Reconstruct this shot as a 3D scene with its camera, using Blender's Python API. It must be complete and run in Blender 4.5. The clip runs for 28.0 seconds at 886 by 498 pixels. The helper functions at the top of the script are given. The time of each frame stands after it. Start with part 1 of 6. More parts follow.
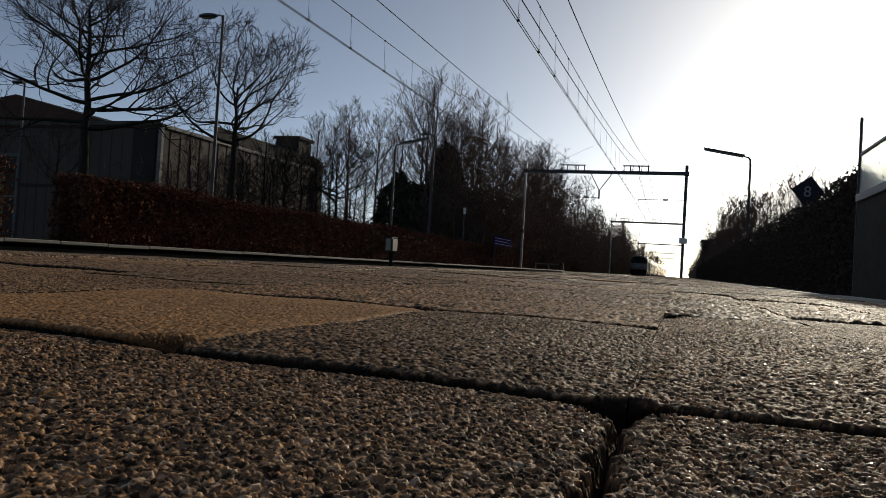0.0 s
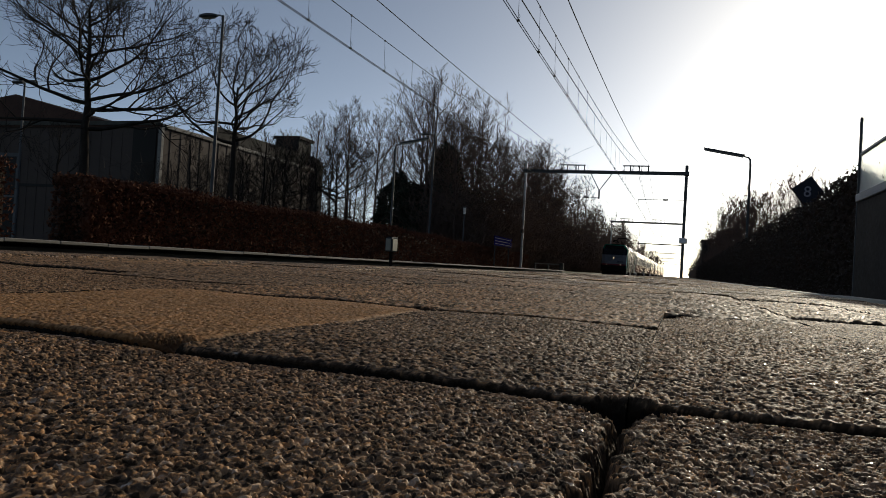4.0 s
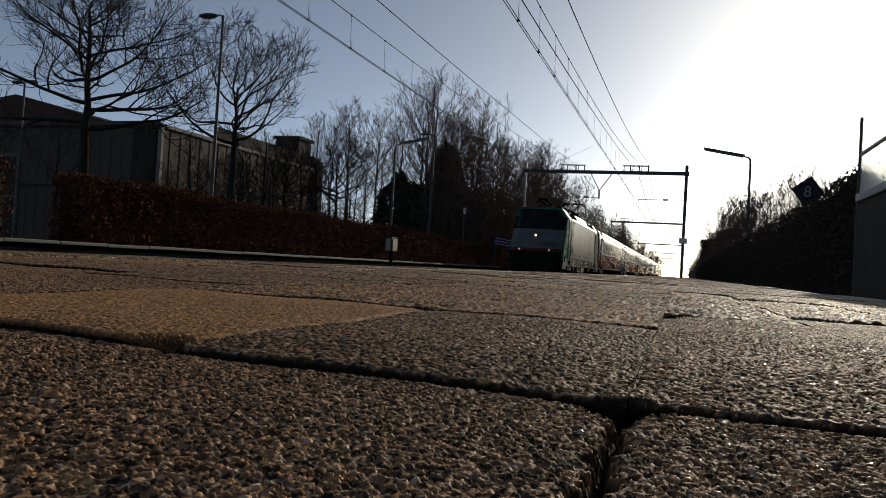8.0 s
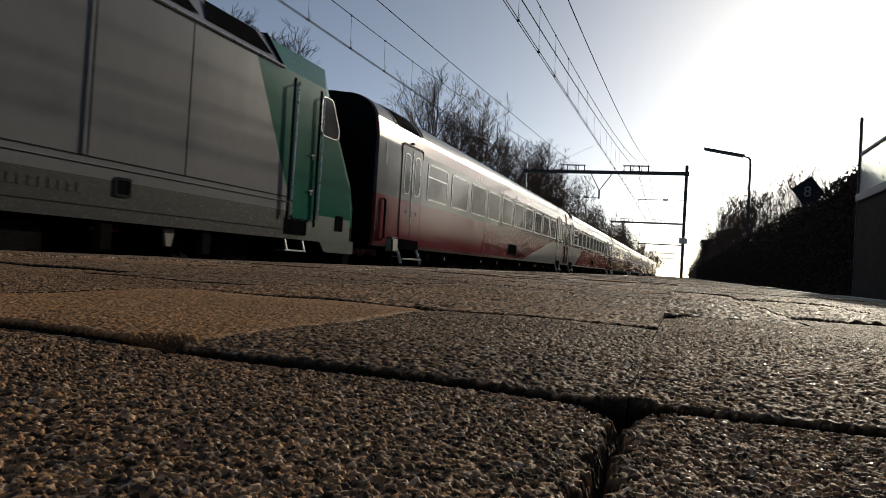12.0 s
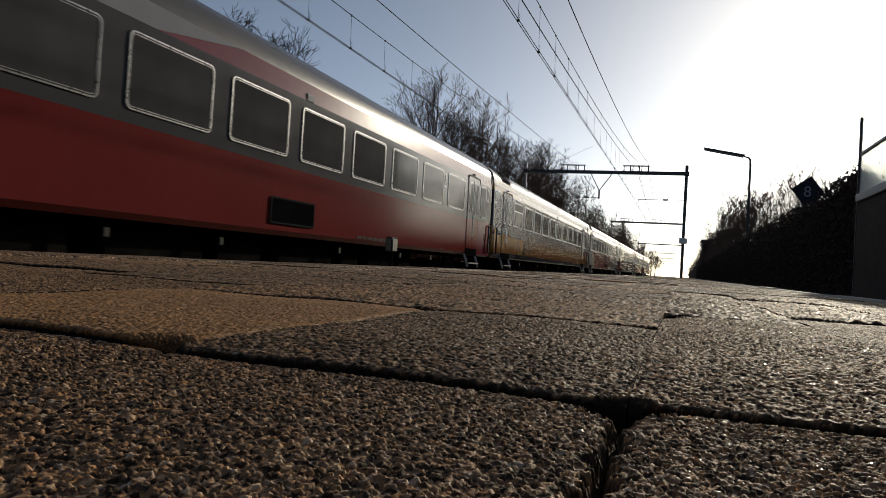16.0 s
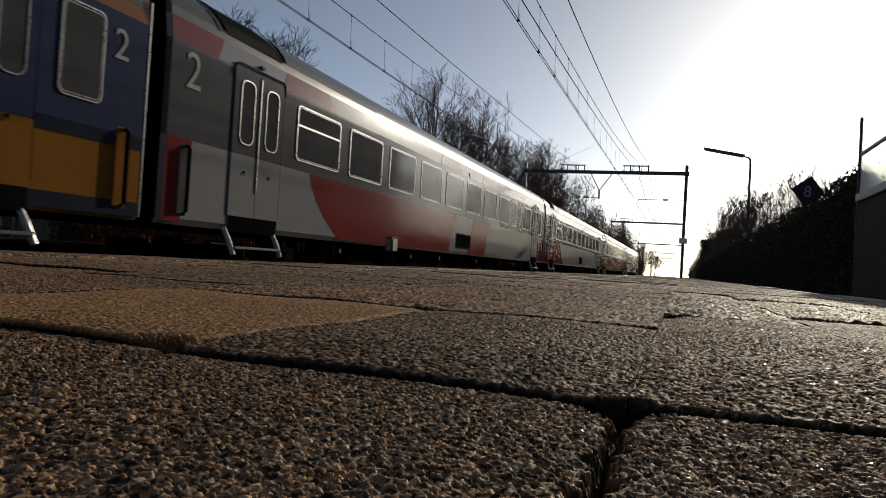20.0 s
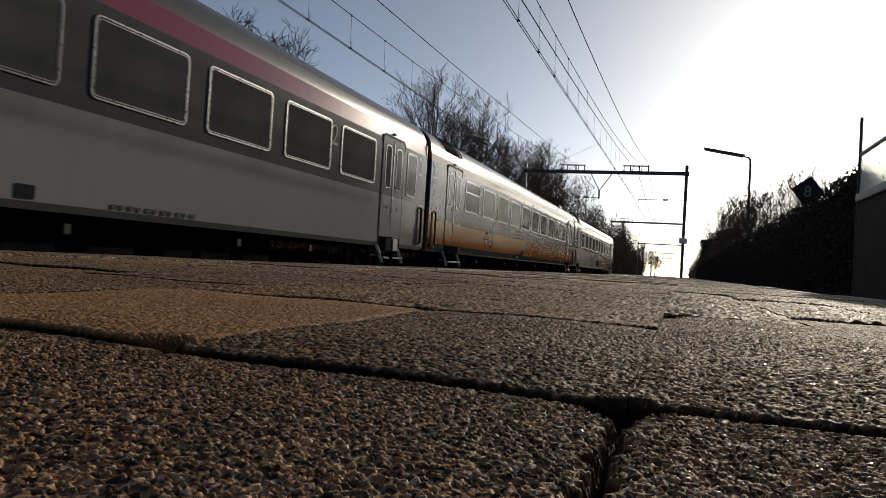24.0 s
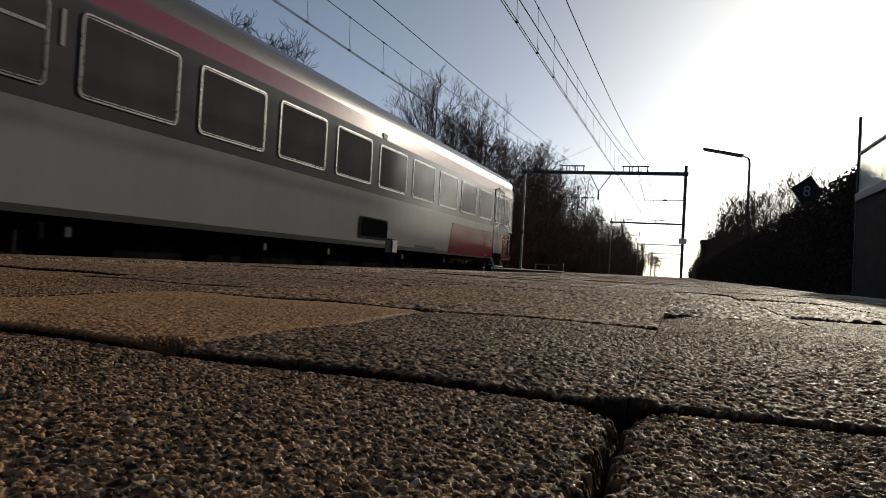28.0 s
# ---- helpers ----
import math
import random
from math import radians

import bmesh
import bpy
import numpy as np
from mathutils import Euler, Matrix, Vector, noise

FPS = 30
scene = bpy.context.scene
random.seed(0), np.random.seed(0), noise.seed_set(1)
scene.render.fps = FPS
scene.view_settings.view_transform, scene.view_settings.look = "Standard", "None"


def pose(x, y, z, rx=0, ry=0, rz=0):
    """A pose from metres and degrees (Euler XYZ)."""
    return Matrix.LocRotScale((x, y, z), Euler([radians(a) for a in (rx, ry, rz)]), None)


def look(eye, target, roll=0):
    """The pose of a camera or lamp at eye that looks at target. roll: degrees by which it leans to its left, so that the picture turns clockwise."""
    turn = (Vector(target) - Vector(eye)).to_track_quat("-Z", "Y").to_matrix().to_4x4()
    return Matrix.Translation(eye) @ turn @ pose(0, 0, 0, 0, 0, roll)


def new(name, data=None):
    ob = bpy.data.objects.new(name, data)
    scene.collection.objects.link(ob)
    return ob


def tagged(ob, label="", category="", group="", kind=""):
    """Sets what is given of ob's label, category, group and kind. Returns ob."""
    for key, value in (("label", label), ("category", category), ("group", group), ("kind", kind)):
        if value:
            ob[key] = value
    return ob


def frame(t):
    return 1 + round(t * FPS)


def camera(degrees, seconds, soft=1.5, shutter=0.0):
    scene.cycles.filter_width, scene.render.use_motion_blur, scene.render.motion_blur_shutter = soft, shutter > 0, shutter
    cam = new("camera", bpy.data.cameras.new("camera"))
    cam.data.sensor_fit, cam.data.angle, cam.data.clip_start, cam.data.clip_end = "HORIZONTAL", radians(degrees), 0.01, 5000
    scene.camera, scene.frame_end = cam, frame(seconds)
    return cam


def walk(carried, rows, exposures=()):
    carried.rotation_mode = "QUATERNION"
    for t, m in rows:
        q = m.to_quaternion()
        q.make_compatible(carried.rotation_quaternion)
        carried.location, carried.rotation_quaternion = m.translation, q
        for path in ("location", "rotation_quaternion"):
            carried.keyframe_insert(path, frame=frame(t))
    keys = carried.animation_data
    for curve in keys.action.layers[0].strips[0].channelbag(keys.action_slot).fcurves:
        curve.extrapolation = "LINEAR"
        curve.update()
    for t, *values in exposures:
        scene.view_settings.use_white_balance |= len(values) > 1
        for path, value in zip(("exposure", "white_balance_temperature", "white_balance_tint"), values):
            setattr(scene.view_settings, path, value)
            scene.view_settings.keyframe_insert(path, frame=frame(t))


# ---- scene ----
cam = camera(62.19, 28.0, soft=0.65, shutter=0.12)
EYE = Vector((0.0, 0.0, 0.04))


def aim(yaw, pitch, roll):
    y, p = radians(yaw), radians(pitch)
    way = Vector((-math.sin(y) * math.cos(p), math.cos(y) * math.cos(p), math.sin(p)))
    return look(EYE, EYE + way, roll)


STILL = aim(18.01, 1.09, 3.46)
walk(cam, [(0.0, STILL), (14.0, STILL), (27.1, STILL), (27.5, aim(18.0, 1.04, 3.42)), (28.0, aim(17.99, 1.2, 3.18))],
     exposures=[(0.0, -0.5, 7250, 4), (28.0, -0.5, 7250, 4)])

# ---- light ----
SUN_AZ, SUN_EL = 12.5, 15.5
world = bpy.data.worlds.new("sky")
scene.world = world
world.use_nodes = True
wn = world.node_tree
sky = wn.nodes.new("ShaderNodeTexSky")
sky.sky_type = "NISHITA"
sky.sun_disc = False
sky.sun_elevation, sky.sun_rotation = radians(SUN_EL), radians(SUN_AZ)
sky.air_density, sky.dust_density, sky.ozone_density = 0.44, 0.52, 2.0
haze = wn.nodes.new("ShaderNodeHueSaturation")
haze.inputs["Saturation"].default_value = 0.82
wn.links.new(sky.outputs[0], haze.inputs["Color"])
wn.links.new(haze.outputs[0], wn.nodes["Background"].inputs[0])
wn.nodes["Background"].inputs[1].default_value = 0.15
sun = new("sun", bpy.data.lights.new("sun", "SUN"))
sun.data.energy, sun.data.angle, sun.data.color = 3.1, radians(0.55), (1.0, 0.925, 0.835)
SUN_WAY = Vector((math.sin(radians(SUN_AZ)) * math.cos(radians(SUN_EL)), math.cos(radians(SUN_AZ)) * math.cos(radians(SUN_EL)), math.sin(radians(SUN_EL))))
sun.matrix_world = look(SUN_WAY * 80, (0, 0, 0))

# ---- materials ----


def node_mat(name):
    m = bpy.data.materials.new(name)
    m.use_nodes = True
    nt = m.node_tree
    return m, nt, nt.nodes["Principled BSDF"]


def add(nt, kind, **values):
    n = nt.nodes.new(kind)
    for k, v in values.items():
        if k in n.inputs:
            n.inputs[k].default_value = v
    return n


def noise_tex(nt, coord, scale, detail=4.0, rough=0.6):
    n = add(nt, "ShaderNodeTexNoise", Scale=scale, Detail=detail, Roughness=rough)
    nt.links.new(coord, n.inputs["Vector"])
    return n.outputs["Fac"]


def ramp(nt, fac, stops):
    r = nt.nodes.new("ShaderNodeValToRGB")
    e = r.color_ramp.elements
    while len(e) < len(stops):
        e.new(0.5)
    for el, (p, c) in zip(e, stops):
        el.position, el.color = p, (*c, 1.0)
    nt.links.new(fac, r.inputs[0])
    return r.outputs[0]


def scaled(c, k):
    return tuple(min(1.0, x * k) for x in c)


def surface(name, col, rough=0.5, metal=0.0, coat=0.0, var=0.25, coarse=1.2, fine=30.0, bump=0.1, grain=0.004, tint=None, spec=0.5, stretch=None):
    """Paint, stone, wood or metal with broad stains, fine grain and a slight relief."""
    m, nt, b = node_mat(name)
    tc = nt.nodes.new("ShaderNodeTexCoord").outputs["Object"]
    if stretch:
        mp = nt.nodes.new("ShaderNodeMapping")
        mp.inputs["Scale"].default_value = stretch
        nt.links.new(tc, mp.inputs[0])
        tc = mp.outputs[0]
    big, small = noise_tex(nt, tc, coarse, 5), noise_tex(nt, tc, fine, 6, 0.7)
    base = ramp(nt, big, [(0.25, scaled(col, 1 - var)), (0.75, scaled(tint or col, 1 + var * 0.6))])
    mix = nt.nodes.new("ShaderNodeMix")
    mix.data_type, mix.blend_type = "RGBA", "MULTIPLY"
    mix.inputs[0].default_value = 1.0
    nt.links.new(base, mix.inputs[6])
    nt.links.new(ramp(nt, small, [(0.3, (1 - var * 0.7,) * 3), (0.7, (1.0,) * 3)]), mix.inputs[7])
    nt.links.new(mix.outputs[2], b.inputs["Base Color"])
    lo, hi = (0.94, 1.06) if coat else (0.75, 1.3)
    rr = ramp(nt, small, [(0.3, (rough * lo,) * 3), (0.75, (min(rough * hi, 1.0),) * 3)])
    nt.links.new(rr, b.inputs["Roughness"])
    b.inputs["Metallic"].default_value = metal
    b.inputs["Specular IOR Level"].default_value = spec
    b.inputs["Coat Weight"].default_value = coat
    b.inputs["Coat Roughness"].default_value = 0.06
    if bump:
        bn = add(nt, "ShaderNodeBump", Strength=bump, Distance=grain)
        nt.links.new(small, bn.inputs["Height"])
        nt.links.new(bn.outputs[0], b.inputs["Normal"])
    return m


def glass_mat(name, col, rough=0.07):
    m, nt, b = node_mat(name)
    tc = nt.nodes.new("ShaderNodeTexCoord").outputs["Object"]
    n = noise_tex(nt, tc, 0.8, 2)
    nt.links.new(ramp(nt, n, [(0.3, scaled(col, 0.6)), (0.7, col)]), b.inputs["Base Color"])
    b.inputs["Roughness"].default_value = rough
    b.inputs["IOR"].default_value = 1.52
    b.inputs["Specular IOR Level"].default_value = 0.14
    bn = add(nt, "ShaderNodeBump", Strength=0.03, Distance=0.01)
    nt.links.new(n, bn.inputs["Height"])
    nt.links.new(bn.outputs[0], b.inputs["Normal"])
    return m


def glow_mat(name, col, power):
    m, nt, b = node_mat(name)
    b.inputs["Base Color"].default_value = (*col, 1)
    b.inputs["Emission Color"].default_value = (*col, 1)
    b.inputs["Emission Strength"].default_value = power
    return m


STONE_STOPS = [(0.0, (0.026, 0.021, 0.016)), (0.3, (0.09, 0.07, 0.054)), (0.5, (0.21, 0.15, 0.104)), (0.62, (0.48, 0.29, 0.145)), (0.73, (0.25, 0.185, 0.138)), (0.88, (0.52, 0.37, 0.235)), (1.0, (0.78, 0.69, 0.59))]
SAND_STOPS = [(0.0, (0.14, 0.08, 0.042)), (0.3, (0.33, 0.205, 0.108)), (0.6, (0.5, 0.3, 0.15)), (0.85, (0.58, 0.38, 0.22)), (1.0, (0.6, 0.5, 0.38))]


def aggregate(name, stops, cell, modelled, bump=0.7):
    """Washed aggregate concrete. Modelled: the grains are in the mesh and carry their own tone; else they come from a cell pattern."""
    m, nt, b = node_mat(name)
    tc = nt.nodes.new("ShaderNodeTexCoord").outputs["Object"]
    if modelled:
        a = nt.nodes.new("ShaderNodeAttribute")
        a.attribute_name = "grain"
        tone = a.outputs["Fac"]
    else:
        v = add(nt, "ShaderNodeTexVoronoi", Scale=1.0 / cell)
        nt.links.new(tc, v.inputs["Vector"])
        sep = nt.nodes.new("ShaderNodeSeparateColor")
        nt.links.new(v.outputs["Color"], sep.inputs[0])
        tone = sep.outputs[0]
    base = ramp(nt, tone, stops)
    rnd = nt.nodes.new("ShaderNodeObjectInfo").outputs["Random"]
    stain = noise_tex(nt, tc, 3.0, 5)
    both = nt.nodes.new("ShaderNodeMath")
    both.operation = "ADD"
    nt.links.new(rnd, both.inputs[0])
    nt.links.new(stain, both.inputs[1])
    half = nt.nodes.new("ShaderNodeMath")
    half.operation = "MULTIPLY"
    half.inputs[1].default_value = 0.5
    nt.links.new(both.outputs[0], half.inputs[0])
    mix = nt.nodes.new("ShaderNodeMix")
    mix.data_type, mix.blend_type = "RGBA", "MULTIPLY"
    mix.inputs[0].default_value = 1.0
    nt.links.new(base, mix.inputs[6])
    nt.links.new(ramp(nt, half.outputs[0], [(0.2, (0.7, 0.66, 0.63)), (0.8, (1.25, 1.09, 0.95))]), mix.inputs[7])
    patch = nt.nodes.new("ShaderNodeMix")
    patch.data_type, patch.blend_type = "RGBA", "MULTIPLY"
    patch.inputs[0].default_value = 1.0
    nt.links.new(mix.outputs[2], patch.inputs[6])
    nt.links.new(ramp(nt, noise_tex(nt, tc, 85.0, 3), [(0.36, (0.8, 0.79, 0.8)), (0.64, (1.18, 1.05, 0.9))]), patch.inputs[7])
    nt.links.new(patch.outputs[2], b.inputs["Base Color"])
    nt.links.new(ramp(nt, tone, [(0.0, (0.85,) * 3), (0.5, (0.62,) * 3), (0.945, (0.62,) * 3), (0.95, (0.16,) * 3)]), b.inputs["Roughness"])
    nt.links.new(ramp(nt, tone, [(0.0, (0.07,) * 3), (0.5, (0.15,) * 3), (0.945, (0.15,) * 3), (0.95, (0.9,) * 3)]), b.inputs["Specular IOR Level"])
    # reflections tinted warm in place of the sun's own colour
    b.inputs["Specular Tint"].default_value = (1.0, 0.8, 0.6, 1.0)
    # weak sheen, tinted warm to carry the low sun's glow on the paving
    b.inputs["Sheen Weight"].default_value = 0.025
    b.inputs["Sheen Roughness"].default_value = 0.6
    b.inputs["Sheen Tint"].default_value = (1.0, 0.72, 0.48, 1.0)
    hs = noise_tex(nt, tc, 1.0 / cell * 2.2, 4, 0.7)
    if modelled:
        height = hs
    else:
        mm = nt.nodes.new("ShaderNodeMath")
        mm.operation = "MULTIPLY_ADD"
        mm.inputs[1].default_value = -1.2
        nt.links.new(v.outputs["Distance"], mm.inputs[0])
        nt.links.new(hs, mm.inputs[2])
        height = mm.outputs[0]
    bn = add(nt, "ShaderNodeBump", Strength=bump, Distance=cell * (0.25 if modelled else 0.7))
    nt.links.new(height, bn.inputs["Height"])
    nt.links.new(bn.outputs[0], b.inputs["Normal"])
    return m


M = dict(
    letter_dull=surface("dull_grey_lettering", (0.1, 0.1, 0.098), 0.3, spec=0.2, var=0.2),
    tr_bumper=surface("loco_dark_red_band", (0.12, 0.018, 0.02), 0.3, spec=0.2, var=0.25, coarse=1.5, fine=14),
    louvre=surface("dusty_brown_louvre", (0.035, 0.031, 0.027), 0.5, var=0.3, coarse=2, fine=20, spec=0.2),
    emblem_grey=surface("faded_grey_emblem", (0.11, 0.08, 0.055), 0.14, spec=0.42, coat=0.02, var=0.2),
    tr_sill=surface("train_dark_blue_grey_sill", (0.04, 0.045, 0.065), 0.14, spec=0.42, coat=0.02, var=0.2, coarse=0.8, fine=9, bump=0.02),
    panel_brown=surface("brown_panel", (0.055, 0.045, 0.036), 0.8, var=0.3, coarse=1.5, fine=20, spec=0.15),
    # pale front paint darkened: the shade on the front is in this colour
    tr_front=surface("loco_shaded_front_grey", (0.125, 0.128, 0.135), 0.3, spec=0.3, var=0.25, coarse=1.5, fine=14, bump=0.02),
    marker_beige=surface("dull_beige_plastic", (0.3, 0.27, 0.21), 0.5, var=0.2),
    shrub=surface("dark_bare_shoots", (0.05, 0.038, 0.03), 0.95, var=0.4, coarse=0.3, fine=5, bump=0, spec=0.1),
    stone_near=aggregate("washed_aggregate_fine", STONE_STOPS, 0.0026, True, 0.5),
    sand_near=aggregate("sand_coloured_aggregate_fine", SAND_STOPS, 0.0026, True, 0.4),
    stone=aggregate("washed_aggregate", STONE_STOPS, 0.006, False, 1.0),
    sand=aggregate("sand_coloured_aggregate", SAND_STOPS, 0.005, False, 1.0),
    # dirt of the joints; also paints the shade on slab sides
    dirt=surface("joint_dirt_and_side_shade", (0.025, 0.02, 0.016), 0.95, var=0.5, coarse=20, fine=300, bump=0.4, spec=0.1),
    concrete=surface("weathered_concrete", (0.27, 0.25, 0.22), 0.85, var=0.35, coarse=1.5, fine=60, bump=0.3),
    concrete_dark=surface("dark_mossy_concrete", (0.09, 0.085, 0.07), 0.9, var=0.5, coarse=1.1, fine=40, bump=0.4, spec=0.2),
    soil=surface("earth_and_dead_grass", (0.07, 0.055, 0.03), 0.95, var=0.5, coarse=0.35, fine=9, bump=0.6, grain=0.05, tint=(0.06, 0.07, 0.03), spec=0.1),
    ballast=surface("ballast", (0.16, 0.14, 0.125), 0.9, var=0.6, coarse=6, fine=18, bump=1.0, grain=0.05, spec=0.2),
    sleeper=surface("concrete_sleeper", (0.3, 0.28, 0.25), 0.85, var=0.3, coarse=3, fine=40),
    rail=surface("rail_steel", (0.16, 0.09, 0.06), 0.6, 0.6, var=0.4, coarse=2, fine=40),
    steel=surface("galvanised_steel", (0.30, 0.31, 0.32), 0.5, 0.6, var=0.25, coarse=2, fine=40),
    steel_dark=surface("dark_painted_steel", (0.07, 0.072, 0.074), 0.65, 0.0, var=0.3, coarse=2, fine=40),
    copper=surface("weathered_copper_wire", (0.06, 0.05, 0.042), 0.85, 0.0, var=0.2, spec=0.1),
    ceramic=surface("brown_insulator", (0.10, 0.05, 0.035), 0.25, var=0.2),
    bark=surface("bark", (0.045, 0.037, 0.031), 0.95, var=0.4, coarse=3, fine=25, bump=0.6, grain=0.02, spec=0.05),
    # far twigs, ivy and dark hedge paled: veiling glare put into their colours
    bark_far=surface("glare_paled_brown_twigs", (0.17, 0.12, 0.098), 1.0, var=0.4, coarse=0.2, fine=5, bump=0, spec=0.0),
    ivy=surface("ivy_leaves", (0.05, 0.056, 0.034), 0.6, var=0.5, coarse=1, fine=8, bump=0, spec=0.25),
    beech=surface("dry_beech_leaves", (0.15, 0.065, 0.046), 0.9, var=0.5, coarse=2.5, fine=11, bump=0, tint=(0.2, 0.1, 0.065), spec=0.0),
    hedge_core=surface("hedge_twigs", (0.06, 0.042, 0.03), 0.95, var=0.5, coarse=3, fine=20, bump=0.8, grain=0.05, spec=0.1),
    hedge_green=surface("dark_hedge_leaves", (0.09, 0.068, 0.046), 0.6, var=0.5, coarse=2, fine=9, bump=0, tint=(0.06, 0.035, 0.025), spec=0.25),
    cladding=surface("grey_cladding", (0.09, 0.068, 0.057), 0.8, 0.0, var=0.25, coarse=0.12, fine=2, spec=0.15),
    cladding_dark=surface("dark_cladding", (0.04, 0.036, 0.032), 0.9, 0.0, var=0.2, coarse=0.2, fine=2, spec=0.1),
    roof_dark=surface("bitumen_roof", (0.05, 0.044, 0.038), 0.9, var=0.3, coarse=0.3, fine=4, spec=0.05),
    white=surface("white_paint", (0.8, 0.79, 0.77), 0.3, var=0.12, coarse=2, fine=30),
    sign_blue=surface("blue_sign_enamel", (0.016, 0.018, 0.11), 0.9, var=0.15, spec=0.0),
    black=surface("black_rubber", (0.012, 0.012, 0.013), 0.7, var=0.3, coarse=3, fine=20, spec=0.0),
    under=surface("grimy_underframe", (0.025, 0.022, 0.02), 0.9, 0.0, var=0.5, coarse=2, fine=20, bump=0.3, spec=0.0),
    tr_white=surface("train_white_paint", (0.375, 0.362, 0.365), 0.14, spec=0.42, coat=0.02, var=0.10, coarse=0.6, fine=9, bump=0.012, stretch=(1, 0.7, 0.25)),
    tr_band=surface("train_grey_window_band", (0.13, 0.126, 0.132), 0.14, spec=0.42, coat=0.02, var=0.10, coarse=0.6, fine=9, bump=0.012, stretch=(1, 0.7, 0.25)),
    tr_red=surface("train_red_paint", (0.28, 0.045, 0.042), 0.14, spec=0.42, coat=0.02, var=0.10, coarse=0.6, fine=9, bump=0.012, stretch=(1, 0.7, 0.25)),
    tr_maroon=surface("train_carmine_paint", (0.25, 0.045, 0.06), 0.14, spec=0.42, coat=0.02, var=0.10, coarse=0.6, fine=9, bump=0.012, stretch=(1, 0.7, 0.25)),
    tr_pink=surface("train_magenta_paint", (0.36, 0.07, 0.12), 0.14, spec=0.42, coat=0.02, var=0.10, coarse=0.6, fine=9, bump=0.012),
    tr_blue=surface("train_blue_paint", (0.04, 0.05, 0.13), 0.14, spec=0.42, coat=0.02, var=0.10, coarse=0.6, fine=9, bump=0.012, stretch=(1, 0.7, 0.25)),
    # next two paints are paled: sky reflection on one coach put into colour
    tr_blue_faded=surface("train_blue_paint_skylit", (0.06, 0.072, 0.14), 0.14, spec=0.42, coat=0.02, var=0.14, coarse=0.6, fine=9, bump=0.012, stretch=(1, 0.7, 0.25)),
    tr_yellow_skylit=surface("train_yellow_paint_skylit", (0.33, 0.138, 0.028), 0.14, spec=0.42, coat=0.02, var=0.14, coarse=0.6, fine=9, bump=0.012, stretch=(1, 0.7, 0.25)),
    tr_yellow=surface("train_yellow_paint", (0.37, 0.128, 0.016), 0.14, spec=0.42, coat=0.02, var=0.10, coarse=0.6, fine=9, bump=0.012, stretch=(1, 0.7, 0.25)),
    tr_roof=surface("train_silver_roof", (0.135, 0.117, 0.1), 0.25, 0.2, coat=0.01, var=0.25, coarse=0.7, fine=9, bump=0.01, stretch=(1, 0.3, 1)),
    tr_green=surface("loco_green_paint", (0.014, 0.165, 0.108), 0.16, spec=0.3, coat=0.02, var=0.10, coarse=0.7, fine=9, bump=0.012, stretch=(1, 0.7, 0.25)),
    tr_grey=surface("loco_light_grey_paint", (0.265, 0.258, 0.268), 0.22, spec=0.4, coat=0.02, var=0.10, coarse=0.6, fine=9, bump=0.012, stretch=(1, 0.7, 0.25)),
    tr_green_dusty=surface("loco_dusty_green_apron", (0.027, 0.062, 0.05), 0.35, spec=0.25, var=0.08, coarse=0.8, fine=40, bump=0.01),
    tr_greylow=surface("loco_dark_grey_skirt", (0.1, 0.096, 0.092), 0.25, var=0.1, coarse=0.8, fine=30, bump=0.02),
    # white dimmed for the backlit figure, tinted violet for flare on the bars
    white_dull=surface("dimmed_white_paint", (0.3, 0.29, 0.34), 0.7, var=0.2, spec=0.05),
    # enamel coloured dark: the sign's backlit shade is in it
    sign_dark=surface("backlit_sign_enamel", (0.02, 0.021, 0.03), 0.6, var=0.2, spec=0.2),
    brick_dark=surface("dark_brick_wall", (0.09, 0.05, 0.038), 0.9, var=0.35, coarse=0.8, fine=14, bump=0.3, spec=0.1),
    tr_num=surface("dark_grey_numerals", (0.045, 0.048, 0.052), 0.12, var=0.1),
    tr_num_light=surface("pale_grey_numerals", (0.62, 0.62, 0.62), 0.14, spec=0.42, coat=0.02, var=0.1),
    alu=surface("bright_aluminium", (0.55, 0.55, 0.55), 0.28, 1.0, coat=0.01, var=0.03, coarse=3, fine=12, bump=0.0),
    pane=glass_mat("dark_tinted_glass", (0.14, 0.14, 0.142)),
    headlight=glow_mat("headlamp_glow", (1.0, 0.75, 0.45), 2.2),
    headlight_low=glow_mat("dim_headlamp_glow", (0.8, 0.6, 0.42), 0.5),
    screen=surface("dark_windscreen", (0.012, 0.013, 0.014), 0.3, var=0.2, bump=0, spec=0.12),
    lens=glass_mat("lamp_lens", (0.3, 0.29, 0.26), 0.55),
    grille=surface("black_grille", (0.015, 0.015, 0.016), 0.6, 0.0, var=0.3, coarse=3, fine=40, spec=0.0),
)
sg, nt, b = node_mat("clear_shelter_glass")
b.inputs["Base Color"].default_value = (0.85, 0.9, 0.9, 1)
b.inputs["Transmission Weight"].default_value = 0.9
b.inputs["IOR"].default_value = 1.1
tcs = nt.nodes.new("ShaderNodeTexCoord").outputs["Object"]
nt.links.new(ramp(nt, noise_tex(nt, tcs, 6.0, 5), [(0.3, (0.25,) * 3), (0.7, (0.5,) * 3)]), b.inputs["Roughness"])
M["shelter_glass"] = sg

# ---- mesh building ----


